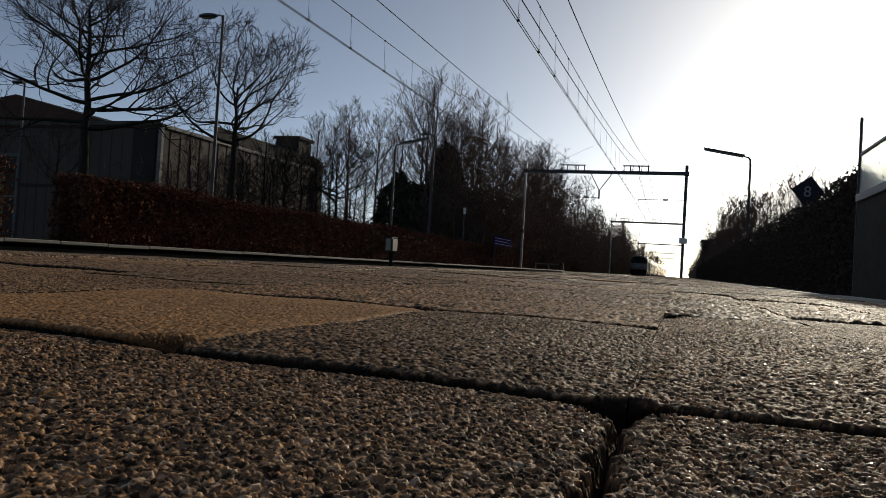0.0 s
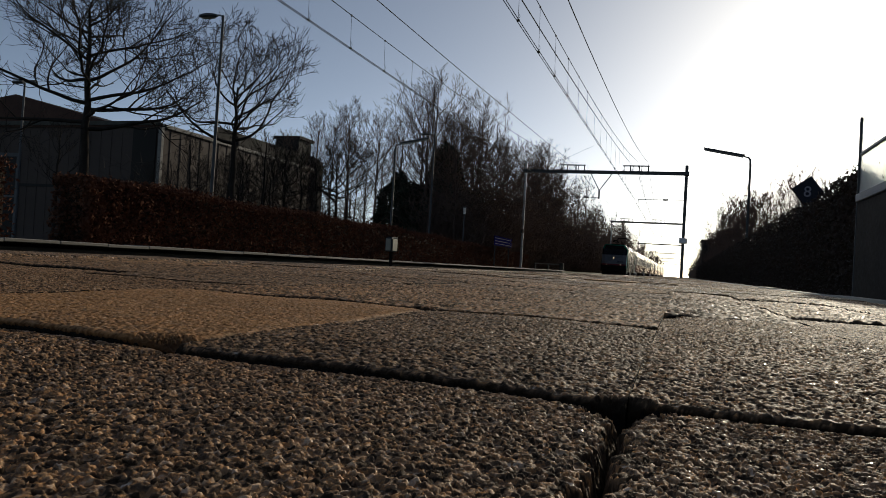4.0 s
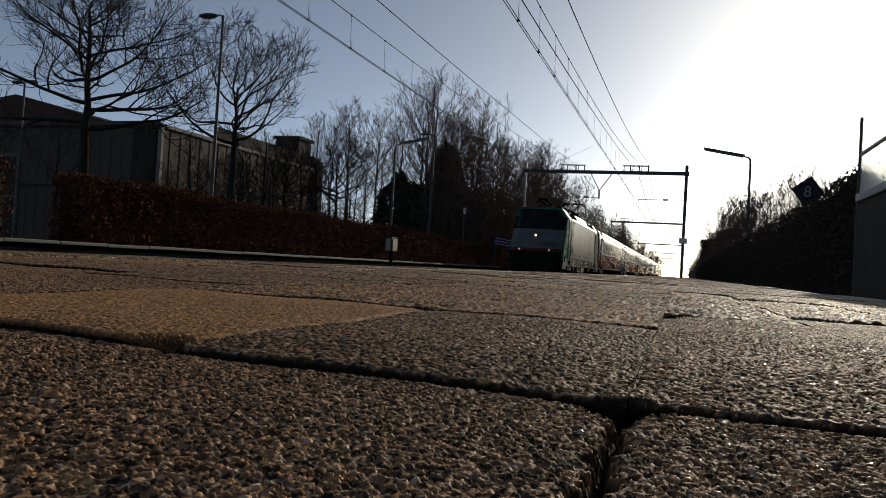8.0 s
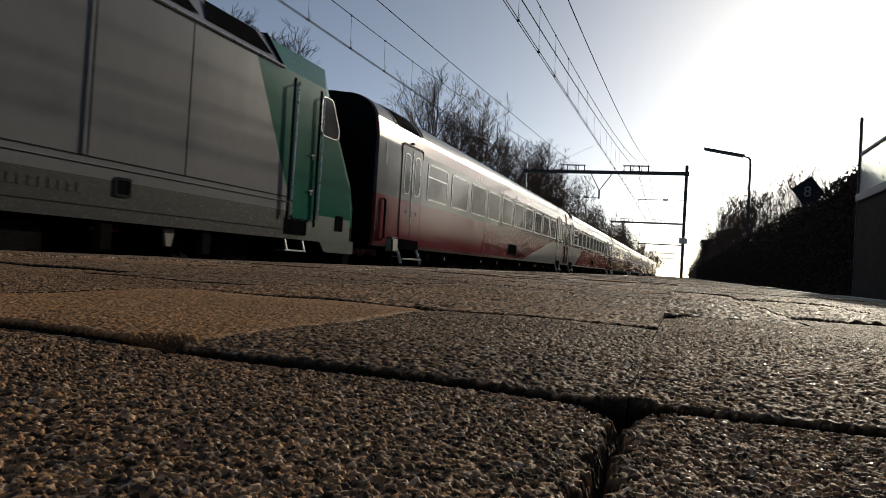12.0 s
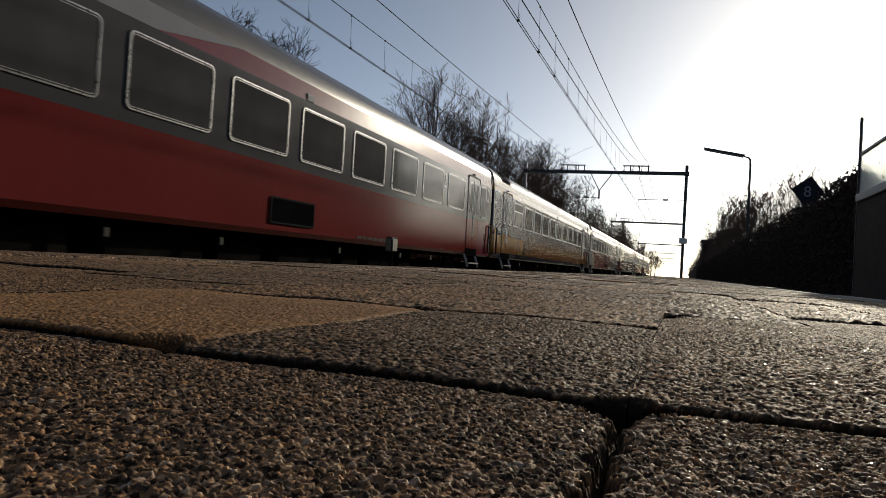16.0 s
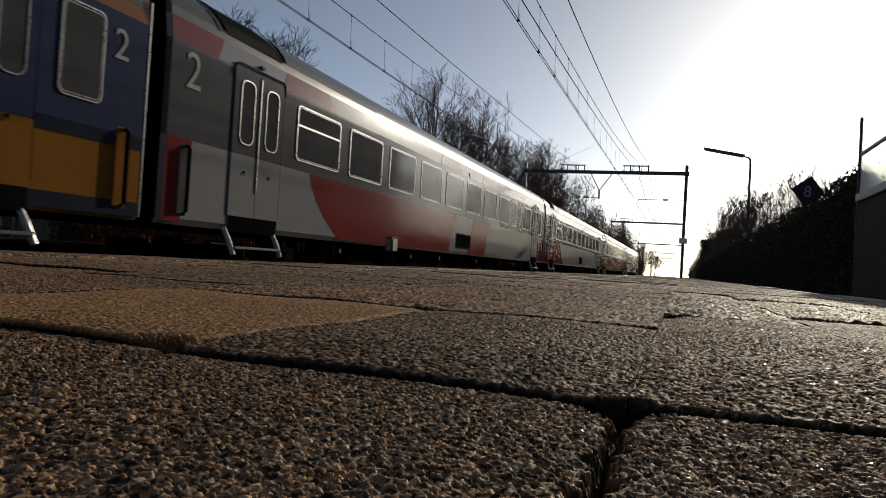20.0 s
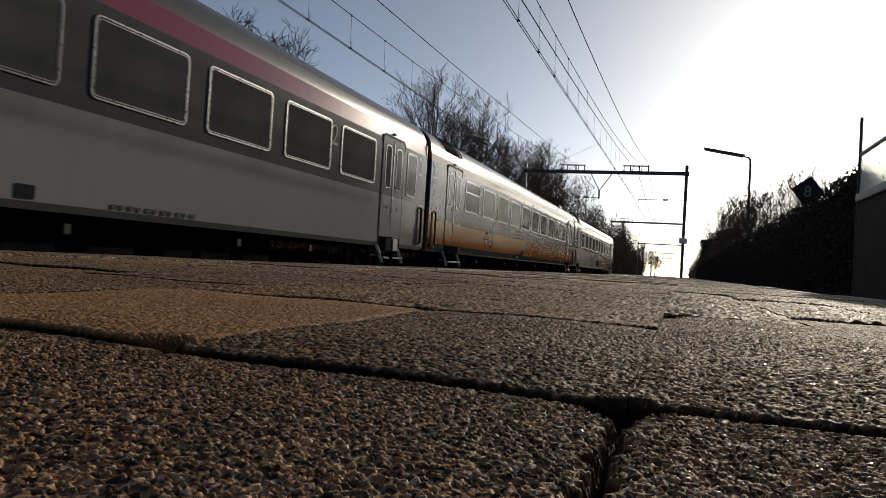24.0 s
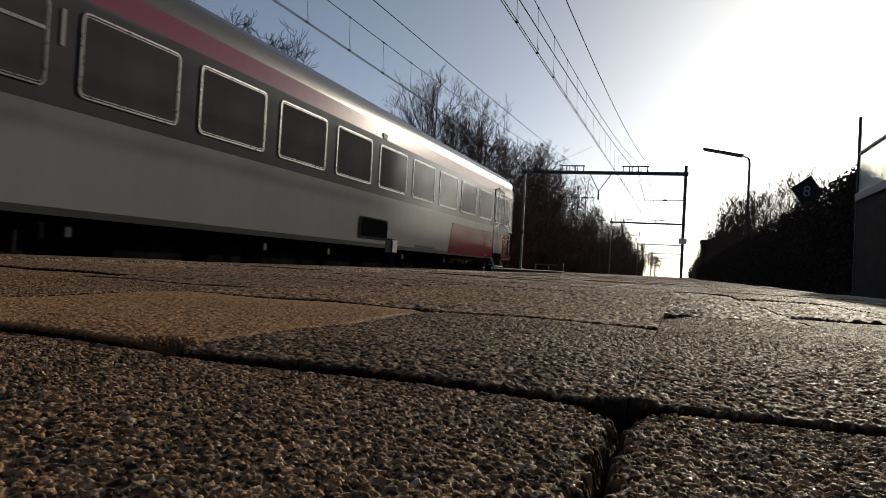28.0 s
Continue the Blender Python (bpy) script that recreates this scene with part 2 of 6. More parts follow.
class Geo:
    """Collects vertices and faces for one mesh."""

    def __init__(self):
        self.v, self.f, self.m = [], [], []

    def face(self, pts, m=0):
        n = len(self.v)
        self.v += [tuple(p) for p in pts]
        self.f.append(tuple(range(n, n + len(pts))))
        self.m.append(m)

    def box(self, x0, x1, y0, y1, z0, z1, m=0, c=0.0):
        """A box; c: chamfer along all its edges."""
        n = len(self.v)
        if not c:
            self.v += [(x, y, z) for x in (x0, x1) for y in (y0, y1) for z in (z0, z1)]
            self.f += [tuple(n + i for i in q) for q in ((0, 1, 3, 2), (4, 6, 7, 5), (0, 4, 5, 1), (2, 3, 7, 6), (0, 2, 6, 4), (1, 5, 7, 3))]
            self.m += [m] * 6
            return self
        ctr, half = ((x0 + x1) / 2, (y0 + y1) / 2, (z0 + z1) / 2), ((x1 - x0) / 2, (y1 - y0) / 2, (z1 - z0) / 2)
        c = min(c, min(half) * 0.9)
        ids = {}
        for sx in (-1, 1):
            for sy in (-1, 1):
                for sz in (-1, 1):
                    for ax in range(3):
                        s = (sx, sy, sz)
                        ids[s, ax] = len(self.v)
                        self.v.append(tuple(ctr[i] + s[i] * (half[i] - (0 if i == ax else c)) for i in range(3)))
        signs = (-1, 1)
        for ax in range(3):
            a, b2 = [i for i in range(3) if i != ax]
            for sg2 in signs:
                quad = []
                for sa, sb in ((-1, -1), (1, -1), (1, 1), (-1, 1)):
                    s = [0, 0, 0]
                    s[ax], s[a], s[b2] = sg2, sa, sb
                    quad.append(ids[tuple(s), ax])
                self.f.append(tuple(quad))
                self.m.append(m)
            for sa in signs:
                for sb in signs:
                    s1, s2 = [0, 0, 0], [0, 0, 0]
                    s1[a], s1[b2], s1[ax] = sa, sb, -1
                    s2[a], s2[b2], s2[ax] = sa, sb, 1
                    self.f.append((ids[tuple(s1), a], ids[tuple(s2), a], ids[tuple(s2), b2], ids[tuple(s1), b2]))
                    self.m.append(m)
        for sx in signs:
            for sy in signs:
                for sz in signs:
                    self.f.append(tuple(ids[(sx, sy, sz), ax] for ax in range(3)))
                    self.m.append(m)
        return self

    def tube(self, pts, r0, r1=None, n=8, m=0, caps=True):
        """A round bar along a line of points."""
        r1 = r0 if r1 is None else r1
        pts = [Vector(p) for p in pts]
        start = len(self.v)
        for i, p in enumerate(pts):
            d = (pts[min(i + 1, len(pts) - 1)] - pts[max(i - 1, 0)]).normalized()
            u = d.cross(Vector((0, 0, 1)) if abs(d.z) < 0.9 else Vector((1, 0, 0))).normalized()
            w = d.cross(u)
            r = r0 + (r1 - r0) * i / max(len(pts) - 1, 1)
            for k in range(n):
                a = 2 * math.pi * k / n
                self.v.append(tuple(p + u * (r * math.cos(a)) + w * (r * math.sin(a))))
        for i in range(len(pts) - 1):
            for k in range(n):
                a, b2 = start + i * n + k, start + i * n + (k + 1) % n
                self.f.append((a, b2, b2 + n, a + n))
                self.m.append(m)
        if caps:
            self.f.append(tuple(range(start, start + n))[::-1])
            e = start + (len(pts) - 1) * n
            self.f.append(tuple(range(e, e + n)))
            self.m += [m, m]
        return self

    def plate(self, outline, x0, x1, m=0):
        """A plate in the y-z plane with the outline [(y, z)], from x0 to x1."""
        n, k = len(self.v), len(outline)
        self.v += [(x0, y, z) for y, z in outline] + [(x1, y, z) for y, z in outline]
        self.f += [tuple(range(n, n + k)), tuple(range(n + k, n + 2 * k))[::-1]]
        self.f += [(n + i, n + (i + 1) % k, n + k + (i + 1) % k, n + k + i) for i in range(k)]
        self.m += [m] * (k + 2)
        return self

    def ring(self, outer, inner, x0, x1, m=0):
        """A frame in the y-z plane between two outlines of equal count."""
        n, k = len(self.v), len(outer)
        for x, o in ((x0, outer), (x0, inner), (x1, outer), (x1, inner)):
            self.v += [(x, y, z) for y, z in o]
        for i in range(k):
            j = (i + 1) % k
            self.f += [(n + i, n + j, n + k + j, n + k + i), (n + 2 * k + i, n + 3 * k + i, n + 3 * k + j, n + 2 * k + j),
                       (n + i, n + 2 * k + i, n + 2 * k + j, n + j), (n + k + i, n + k + j, n + 3 * k + j, n + 3 * k + i)]
            self.m += [m] * 4
        return self

    def mesh(self, name, mats, smooth=False):
        me = bpy.data.meshes.new(name)
        me.from_pydata(self.v, [], self.f)
        for mt in mats:
            me.materials.append(mt)
        if len(mats) > 1:
            me.polygons.foreach_set("material_index", self.m)
        bmm = bmesh.new()
        bmm.from_mesh(me)
        bmesh.ops.recalc_face_normals(bmm, faces=bmm.faces)
        bmm.to_mesh(me)
        bmm.free()
        if smooth:
            me.polygons.foreach_set("use_smooth", [True] * len(me.polygons))
            me.set_sharp_from_angle(angle=radians(38))
        me.update()
        return me


def rrect(y0, y1, z0, z1, r, n=4):
    """The outline of a rectangle with round corners."""
    out = []
    for cy, cz, a0 in ((y1 - r, z1 - r, 0), (y0 + r, z1 - r, 90), (y0 + r, z0 + r, 180), (y1 - r, z0 + r, 270)):
        for i in range(n + 1):
            a = radians(a0 + 90 * i / n)
            out.append((cy + r * math.cos(a), cz + r * math.sin(a)))
    return out


def link(name, me, parent=None, label="", m=None):
    ob = new(name, me)
    if parent is not None:
        ob.parent = parent
    if m is not None:
        ob.matrix_basis = m
    if label:
        tagged(ob, label)
    return ob


def part(name, geo, mat, parent, label="", smooth=False, m=None):
    mats = mat if isinstance(mat, (list, tuple)) else [mat]
    return link(name, geo.mesh(name, mats, smooth), parent, label, m)


def thing(name, label, category, group="", kind="", at=(0, 0, 0)):
    e = new(name)
    e.empty_display_size = 0.3
    e.location = at
    return tagged(e, label, category, group, kind)


def solid(name, geo, mat, label, category, kind="", group="", smooth=False):
    mats = mat if isinstance(mat, (list, tuple)) else [mat]
    return tagged(new(name, geo.mesh(name, mats, smooth)), label, category, group, kind)


def raw_mesh(name, verts, faces, mats):
    """A mesh from numpy arrays: verts n x 3, faces n x 3 or n x 4."""
    me = bpy.data.meshes.new(name)
    k = faces.shape[1]
    me.vertices.add(len(verts))
    me.vertices.foreach_set("co", np.ascontiguousarray(verts, dtype=np.float32).ravel())
    me.loops.add(faces.size)
    me.loops.foreach_set("vertex_index", np.ascontiguousarray(faces, dtype=np.int32).ravel())
    me.polygons.add(len(faces))
    me.polygons.foreach_set("loop_start", np.arange(0, faces.size, k, dtype=np.int32))
    for mt in mats:
        me.materials.append(mt)
    me.update(calc_edges=True)
    me.validate()
    return me


# ---- the plan ----
RAIL_Z = -0.76
FAR_TRACK, NEAR_TRACK = -7.5, -3.25
EDGE_NEAR, EDGE_FAR = -1.62, -9.15
END_FAR = 61.0
PLAT_RIGHT = 0.55

# ---- ground, tracks, platforms ----
g = Geo()
# one sheet to the horizon: track bed low in the middle, banks on both sides
xs = [(-2500, -0.4), (-60, -0.1), (-12.2, -0.06), (-10.6, -0.92), (-1.2, -0.92), (0.35, -0.30), (0.7, -0.16), (2.0, -0.14), (5, 0.0), (60, 0.3), (2500, 0.0)]
ys = [-2500, -60, -20, 0, 20, 40, 62, 70, 100, 160, 260, 500, 2500]
for i in range(len(xs) - 1):
    for j in range(len(ys) - 1):
        (xa, za), (xb, zb) = xs[i], xs[i + 1]
        g.face([(xa, ys[j], za), (xb, ys[j], zb), (xb, ys[j + 1], zb), (xa, ys[j + 1], za)])
solid("ground", g, M["soil"], "bare earth and dead winter grass beside the railway", "ground", "structure")

g = Geo()
for cx in (FAR_TRACK, NEAR_TRACK):
    prof = [(cx - 2.05, -1.0), (cx - 1.55, RAIL_Z - 0.19), (cx + 1.55, RAIL_Z - 0.19), (cx + 2.05, -1.0)]
    for i in range(3):
        (xa, za), (xb, zb) = prof[i], prof[i + 1]
        for y0, y1 in ((-120, 0), (0, 60), (60, 150), (150, 700)):
            g.face([(xa, y0, za), (xb, y0, zb), (xb, y1, zb), (xa, y1, za)])
solid("ballast_bed", g, M["ballast"], "grey-brown crushed stone ballast under both tracks", "ballast", "structure")


def rail_track(name, cx, label):
    e = thing(name, label, "railway track", "tracks", at=(cx, 0, 0))
    for s in (-0.755, 0.755):
        r = Geo()
        for w, z0, z1 in ((0.075, RAIL_Z - 0.172, RAIL_Z - 0.15), (0.012, RAIL_Z - 0.15, RAIL_Z - 0.04), (0.036, RAIL_Z - 0.04, RAIL_Z)):
            for y0, y1 in ((-120, 20), (20, 160), (160, 700)):
                r.box(s - w, s + w, y0, y1, z0, z1, 0)
        part("rail", r, M["rail"], e, "rusty steel rail with a polished head")
    sl = Geo().box(-1.26, 1.26, -0.13, 0.13, RAIL_Z - 0.36, RAIL_Z - 0.175, 0, 0.03).mesh("sleeper", [M["sleeper"]])
    for i in range(110):
        link("sleeper", sl, e, m=pose(0, -4 + i * 0.6, 0))


rail_track("railway_track", FAR_TRACK, "straight railway track on concrete sleepers beside the far platform")
rail_track("railway_track", NEAR_TRACK, "straight railway track on concrete sleepers beside the near platform")

# near platform: wall, kerb and bed under the paving
g = Geo()
g.box(EDGE_NEAR + 0.12, EDGE_NEAR + 0.3, -8, 110, -1.0, -0.07)
g.box(EDGE_NEAR + 0.3, PLAT_RIGHT - 0.01, -8, 110, -1.0, -0.05)
solid("platform_base", g, M["concrete_dark"], "dark concrete platform wall and bed under the paving", "platform", "structure")
g = Geo()
g.box(EDGE_NEAR + 0.3, PLAT_RIGHT - 0.005, -8, 110, -0.05, -0.014)
solid("joint_bed", g, M["dirt"], "dark dirt and sand in the joints of the paving", "joint bed", "structure")

# far platform
g = Geo()
g.box(EDGE_FAR - 0.3, EDGE_FAR - 0.12, -30, END_FAR, -1.0, -0.1)
g.box(-12.1, EDGE_FAR - 0.3, -30, END_FAR, -1.0, -0.05)
far_plat = solid("far_platform", g, [M["concrete_dark"]], "opposite side platform with a dark concrete wall", "platform", "structure")
g = Geo().box(-12.1, EDGE_FAR - 0.61, -30, END_FAR, -0.05, 0.0)
link("paving", g.mesh("paving", [M["stone"]]), far_plat, "worn grey-brown platform paving")
slab = Geo().box(-0.6, 0.0, 0.004, 0.996, -0.035, 0.022, 0, 0.01).mesh("edge_slab", [M["concrete"]])
for i in range(90):
    link("edge_slab", slab, far_plat, m=pose(EDGE_FAR, END_FAR - 1 - i, 0.006 * math.sin(i * 2.1)))

# ---- overhead line ----
CONTACT_Z = 4.8
PORTAL_Y = [51.0, 104.0, 172.0, 236.0, 300.0, 364.0, 430.0]
PORTAL_L = [-10.76, -9.45, -9.5, -9.6, -9.6, -9.6, -9.6]
PORTAL_Z = [6.9, 7.2, 7.15, 7.1, 7.1, 7.1, 7.1]


def lattice_loop(g, x0, x1, y, z):
    """Three upright loops with insulators that carry the wires above the beam."""
    w = (x1 - x0) / 3
    for i in range(3):
        a, b2 = x0 + i * w + 0.08, x0 + (i + 1) * w - 0.08
        g.tube([(a, y, z), (a, y, z + 0.36), (b2, y, z + 0.36), (b2, y, z)], 0.05, n=6)
    g.tube([(x0, y, z + 0.36), (x1, y, z + 0.36)], 0.045, n=6)


def portal(y, xl, zb, base_l, full):
    e = thing("catenary_portal", "dark steel portal carrying the overhead wires across both tracks", "catenary portal", "catenary portals")
    xr = 0.03
    for x, zbase, nm in ((xl, base_l, "post"), (xr, -0.05, "post")):
        p = Geo()
        w = 0.10 if x > -1 else 0.075
        p.box(x - w, x + w, y - w, y + w, zbase, zb + 0.55, 0, 0.02)
        p.box(x - 0.2, x + 0.2, y - 0.2, y + 0.2, zbase, zbase + 0.06, 0, 0.01)
        part(nm, p, M["steel_dark"] if x > -1 else M["steel"], e)
        c = Geo().box(x - 0.17, x + 0.17, y - 0.17, y + 0.17, zb - 0.14, zb + 0.14, 0, 0.05)
        part("bracket", c, M["steel_dark"], e)
    b2 = Geo()
    for dz in (-0.09, 0.09):
        b2.box(xl, xr, y - 0.11, y + 0.11, zb + dz - 0.02, zb + dz + 0.02)
    b2.box(xl, xr, y - 0.06, y + 0.06, zb - 0.08, zb + 0.08)
    part("beam", b2, M["steel_dark"], e)
    for x in (FAR_TRACK, NEAR_TRACK):
        lo = Geo()
        lattice_loop(lo, x - 0.85, x + 0.9, y, zb + 0.11)
        part("wire_support", lo, M["steel_dark"], e)
    vd = Geo()
    xv = FAR_TRACK + 1.9
    vd.tube([(xv - 0.62, y, zb - 0.1), (xv, y, zb - 1.25)], 0.035, n=6).tube([(xv + 0.8, y, zb - 0.1), (xv, y, zb - 1.25)], 0.035, n=6)
    vd.tube([(xv, y, zb - 1.2), (xv, y, zb - 1.85)], 0.06, n=8)
    part("drop_bracket", vd, M["steel_dark"], e)
    ar = Geo().tube([(xv, y, zb - 1.72), (FAR_TRACK - 0.3, y, zb - 1.75)], 0.025, n=6).tube([(FAR_TRACK + 0.9, y, zb - 1.73), (FAR_TRACK + 1.2, y, zb - 1.73)], 0.055, n=8)
    ar.tube([(FAR_TRACK - 0.2, y, zb - 1.75), (FAR_TRACK - 0.25, y, CONTACT_Z)], 0.012, n=5)
    part("steady_arm", ar, M["steel_dark"], e)
    a2 = Geo().tube([(xr, y, zb - 1.75), (NEAR_TRACK + 0.25, y, zb - 1.8)], 0.025, n=6).tube([(xr - 1.4, y, zb - 1.77), (xr - 1.1, y, zb - 1.77)], 0.055, n=8)
    a2.tube([(NEAR_TRACK + 0.3, y, zb - 1.8), (NEAR_TRACK + 0.28, y, CONTACT_Z)], 0.012, n=5)
    part("steady_arm", a2, M["steel_dark"], e)
    if full:
        bx = Geo().box(xr - 0.26, xr + 0.26, y - 0.34, y - 0.12, 2.25, 2.62, 0, 0.03)
        part("switch_box", bx, M["white"], e, "small pale grey switch box on the post")
        bl = Geo().box(xl - 0.12, xl + 0.12, y - 0.2, y - 0.08, 2.5, 2.75, 0, 0.02)
        part("junction_box", bl, M["steel_dark"], e)


for i, y in enumerate(PORTAL_Y):
    portal(y, PORTAL_L[i], PORTAL_Z[i], 0.0 if i == 0 else -0.6, i == 0)

SUPPORTS = [-13.0] + PORTAL_Y


def wire_set(name, cx, stag, label, mess, clips, others):
    """Twin contact wire, messenger and droppers. mess: messenger heights at the ends of the first span, and sag;
    clips: first dropper and spacing; others: further wires (offset, height at the ends of a span, sag)."""
    e = thing(name, label, "overhead wire", "overhead wires")
    co = [Geo(), Geo()]
    ms = Geo()
    ot = [Geo() for o in others]
    far_droppers = Geo()
    h_near, h_far, sag = mess
    for k in range(len(SUPPORTS) - 1):
        ya, yb = SUPPORTS[k], SUPPORTS[k + 1]
        n = 24 if yb < 120 else 8
        side = lambda u: stag * (-1 + 2 * u if k % 2 == 0 else 1 - 2 * u)
        line = lambda h0, hb, sg2, dx: [(cx + dx + side(u), ya + (yb - ya) * u, h0 + (hb - h0) * u - sg2 * 4 * u * (1 - u)) for u in [j / n for j in range(n + 1)]]
        za = CONTACT_Z - 0.06 if k == 0 else CONTACT_Z + 0.12
        zb = CONTACT_Z + 0.2
        h0 = h_near if k == 0 else h_far
        for s, d in ((0, -0.025), (1, 0.025)):
            co[s].tube(line(za, zb, 0.0, d), 0.0085, n=5)
        ms.tube(line(h0, h_far, sag, -0.02), 0.0095, n=5)
        for gg, (dx, a0, a1, sg2) in zip(ot, others):
            gg.tube(line(a0 if k == 0 else a1, a1, sg2, dx), 0.012, n=5)
        first = clips[0] - clips[1] * int((clips[0] - ya) / clips[1]) if k == 0 else ya + 1.2
        for j in range(int((yb - first) / clips[1])):
            y = first + j * clips[1]
            u = (y - ya) / (yb - ya)
            x = cx + side(u)
            lo, hi = za + (zb - za) * u, h0 + (h_far - h0) * u - sag * 4 * u * (1 - u)
            dr = Geo() if k == 0 and y > 4 else far_droppers
            if yb < 180:
                dr.tube([(x, y, lo), (x - 0.02, y, hi)], 0.004, n=4)
                dr.tube([(x, y, lo + 0.02), (x + 0.02, y + 0.05, lo + 0.1), (x, y, lo + 0.17)], 0.0045, n=4)
                dr.box(x - 0.03, x + 0.03, y - 0.018, y + 0.018, lo - 0.014, lo + 0.025)
                dr.box(x - 0.036, x - 0.004, y - 0.022, y + 0.022, hi - 0.02, hi + 0.016)
            if dr is not far_droppers:
                part("dropper", dr, M["copper"], e)
    for gg in co:
        part("contact_wire", gg, M["copper"], e)
    part("messenger_wire", ms, M["copper"], e)
    for gg in ot:
        part("feeder_wire", gg, M["copper"], e)
    tagged(part("far_droppers", far_droppers, M["copper"], e), kind="stuff")



wire_set("overhead_wire", FAR_TRACK, 0.12, "twin contact wire with messenger wire over the far track", (6.14, 7.3, 1.04), (13.3, 2.0), [(0.0, 5.97, 7.39, 0.17)])
wire_set("overhead_wire", NEAR_TRACK, 0.12, "twin contact wire with messenger wires over the near track", (6.85, 7.69, 1.37), (13.93, 2.12), [(0.65, 6.75, 7.64, 1.29), (0.02, 5.27, 7.01, 0.72)])

# ---- plants ----


def grow(seed, height, fork, spread, shape, density, twig_r=0.006, trunk_r=0.16, rise=0.5, top_at=0.93, tilt0=0.15, kink=0.16):
    """A bare broadleaf tree as tapered limbs: returns verts and quads. shape: how the limb length falls towards the top."""
    rnd = random.Random(seed)
    segs = []

    def limb(p, d, length, r, level, steps):
        pts = [(p, r)]
        q = p.copy()
        for i in range(steps):
            wob = kink + 0.05 * level
            d = (d + Vector((rnd.uniform(-1, 1), rnd.uniform(-1, 1), rnd.uniform(-0.7, 1.0) * rise)) * wob + Vector((0, 0, 0.06 * rise))).normalized()
            q = q + d * (length / steps)
            pts.append((q.copy(), max(r * (1 - 0.8 * (i + 1) / steps), twig_r)))
        for (a, ra), (b2, rb) in zip(pts, pts[1:]):
            segs.append((a, b2, ra, rb))
        return pts

    def branch(p, d, length, r, level):
        steps = (10, 7, 5, 3)[min(level, 3)]
        pts = limb(p, d, length, r, level, steps)
        if level >= 3:
            return
        n = max(2, int((density, density * 0.8, density * 0.62)[level] * rnd.uniform(0.8, 1.2)))
        for i in range(n):
            u = 0.22 + 0.78 * (i + rnd.random()) / n
            k = min(int(u * steps), steps - 1)
            (a, ra), (b2, rb) = pts[k], pts[k + 1]
            w = u * steps - k
            q = a.lerp(b2, w)
            dd = (b2 - a).normalized()
            side = dd.cross(Vector((rnd.uniform(-1, 1), rnd.uniform(-1, 1), rnd.uniform(-1, 1)))).normalized()
            nd = (dd * rnd.uniform(0.55, 0.95) + side * rnd.uniform(0.55, 0.95) + Vector((0, 0, 0.18 * rise))).normalized()
            branch(q, nd, length * (0.62 - 0.25 * u) * rnd.uniform(0.75, 1.2), max((ra + (rb - ra) * w) * 0.62, twig_r), level + 1)

    top = Vector((rnd.uniform(-0.3, 0.3), rnd.uniform(-0.3, 0.3), height * top_at))
    trunk, q, steps = [], Vector((0, 0, 0)), 10
    for i in range(steps + 1):
        u = i / steps
        trunk.append((Vector((0, 0, -0.1)).lerp(top, u) + Vector((rnd.uniform(-1, 1), rnd.uniform(-1, 1), 0)) * 0.05 * (u > 0.05), trunk_r * (1.15 - u) ** 0.9 + 0.01))
    for (a, ra), (b2, rb) in zip(trunk, trunk[1:]):
        segs.append((a, b2, ra, rb))
    n = int(density * 2.7)
    for i in range(n):
        u = (i + rnd.random() * 0.6) / n
        z = fork + (top.z - fork) * u
        k = min(int(z / top.z * steps), steps - 1)
        a, b2 = trunk[k][0], trunk[k + 1][0]
        q = a.lerp(b2, z / top.z * steps - k)
        ang = i * 2.4 + rnd.uniform(-0.4, 0.4)
        tilt = tilt0 + 0.75 * u * rise + rnd.uniform(-0.1, 0.15)
        d = Vector((math.cos(ang) * math.cos(tilt), math.sin(ang) * math.cos(tilt), math.sin(tilt)))
        length = spread * (1 - u) ** shape * rnd.uniform(0.8, 1.15) + spread * 0.22
        branch(q, d, length, trunk_r * (0.46 - 0.24 * u), 0)
    out = []
    for some, sides in ((segs[:steps], 10), (segs[steps:], 4)):
        A = np.array([s[0] for s in some])
        B = np.array([s[1] for s in some])
        ra, rb = np.array([s[2] for s in some]), np.array([s[3] for s in some])
        out.append(sticks(A, B, ra, rb, sides))
    return out


def sticks(A, B, ra, rb, sides):
    """Tapered sticks between the points A and B as open prisms."""
    d = B - A
    d /= np.linalg.norm(d, axis=1)[:, None] + 1e-9
    ref = np.where(np.abs(d[:, 2:3]) < 0.9, np.array([[0.0, 0, 1]]), np.array([[1.0, 0, 0]]))
    u = np.cross(d, ref)
    u /= np.linalg.norm(u, axis=1)[:, None] + 1e-9
    w = np.cross(d, u)
    n = len(A)
    V = np.zeros((n, 2, sides, 3))
    for k in range(sides):
        a = 2 * math.pi * k / sides
        o = u * math.cos(a) + w * math.sin(a)
        V[:, 0, k] = A + o * ra[:, None]
        V[:, 1, k] = B + o * rb[:, None]
    base = (np.arange(n) * 2 * sides)[:, None]
    F = [np.hstack([base + k, base + (k + 1) % sides, base + sides + (k + 1) % sides, base + sides + k]) for k in range(sides)]
    return V.reshape(-1, 3), np.vstack(F)


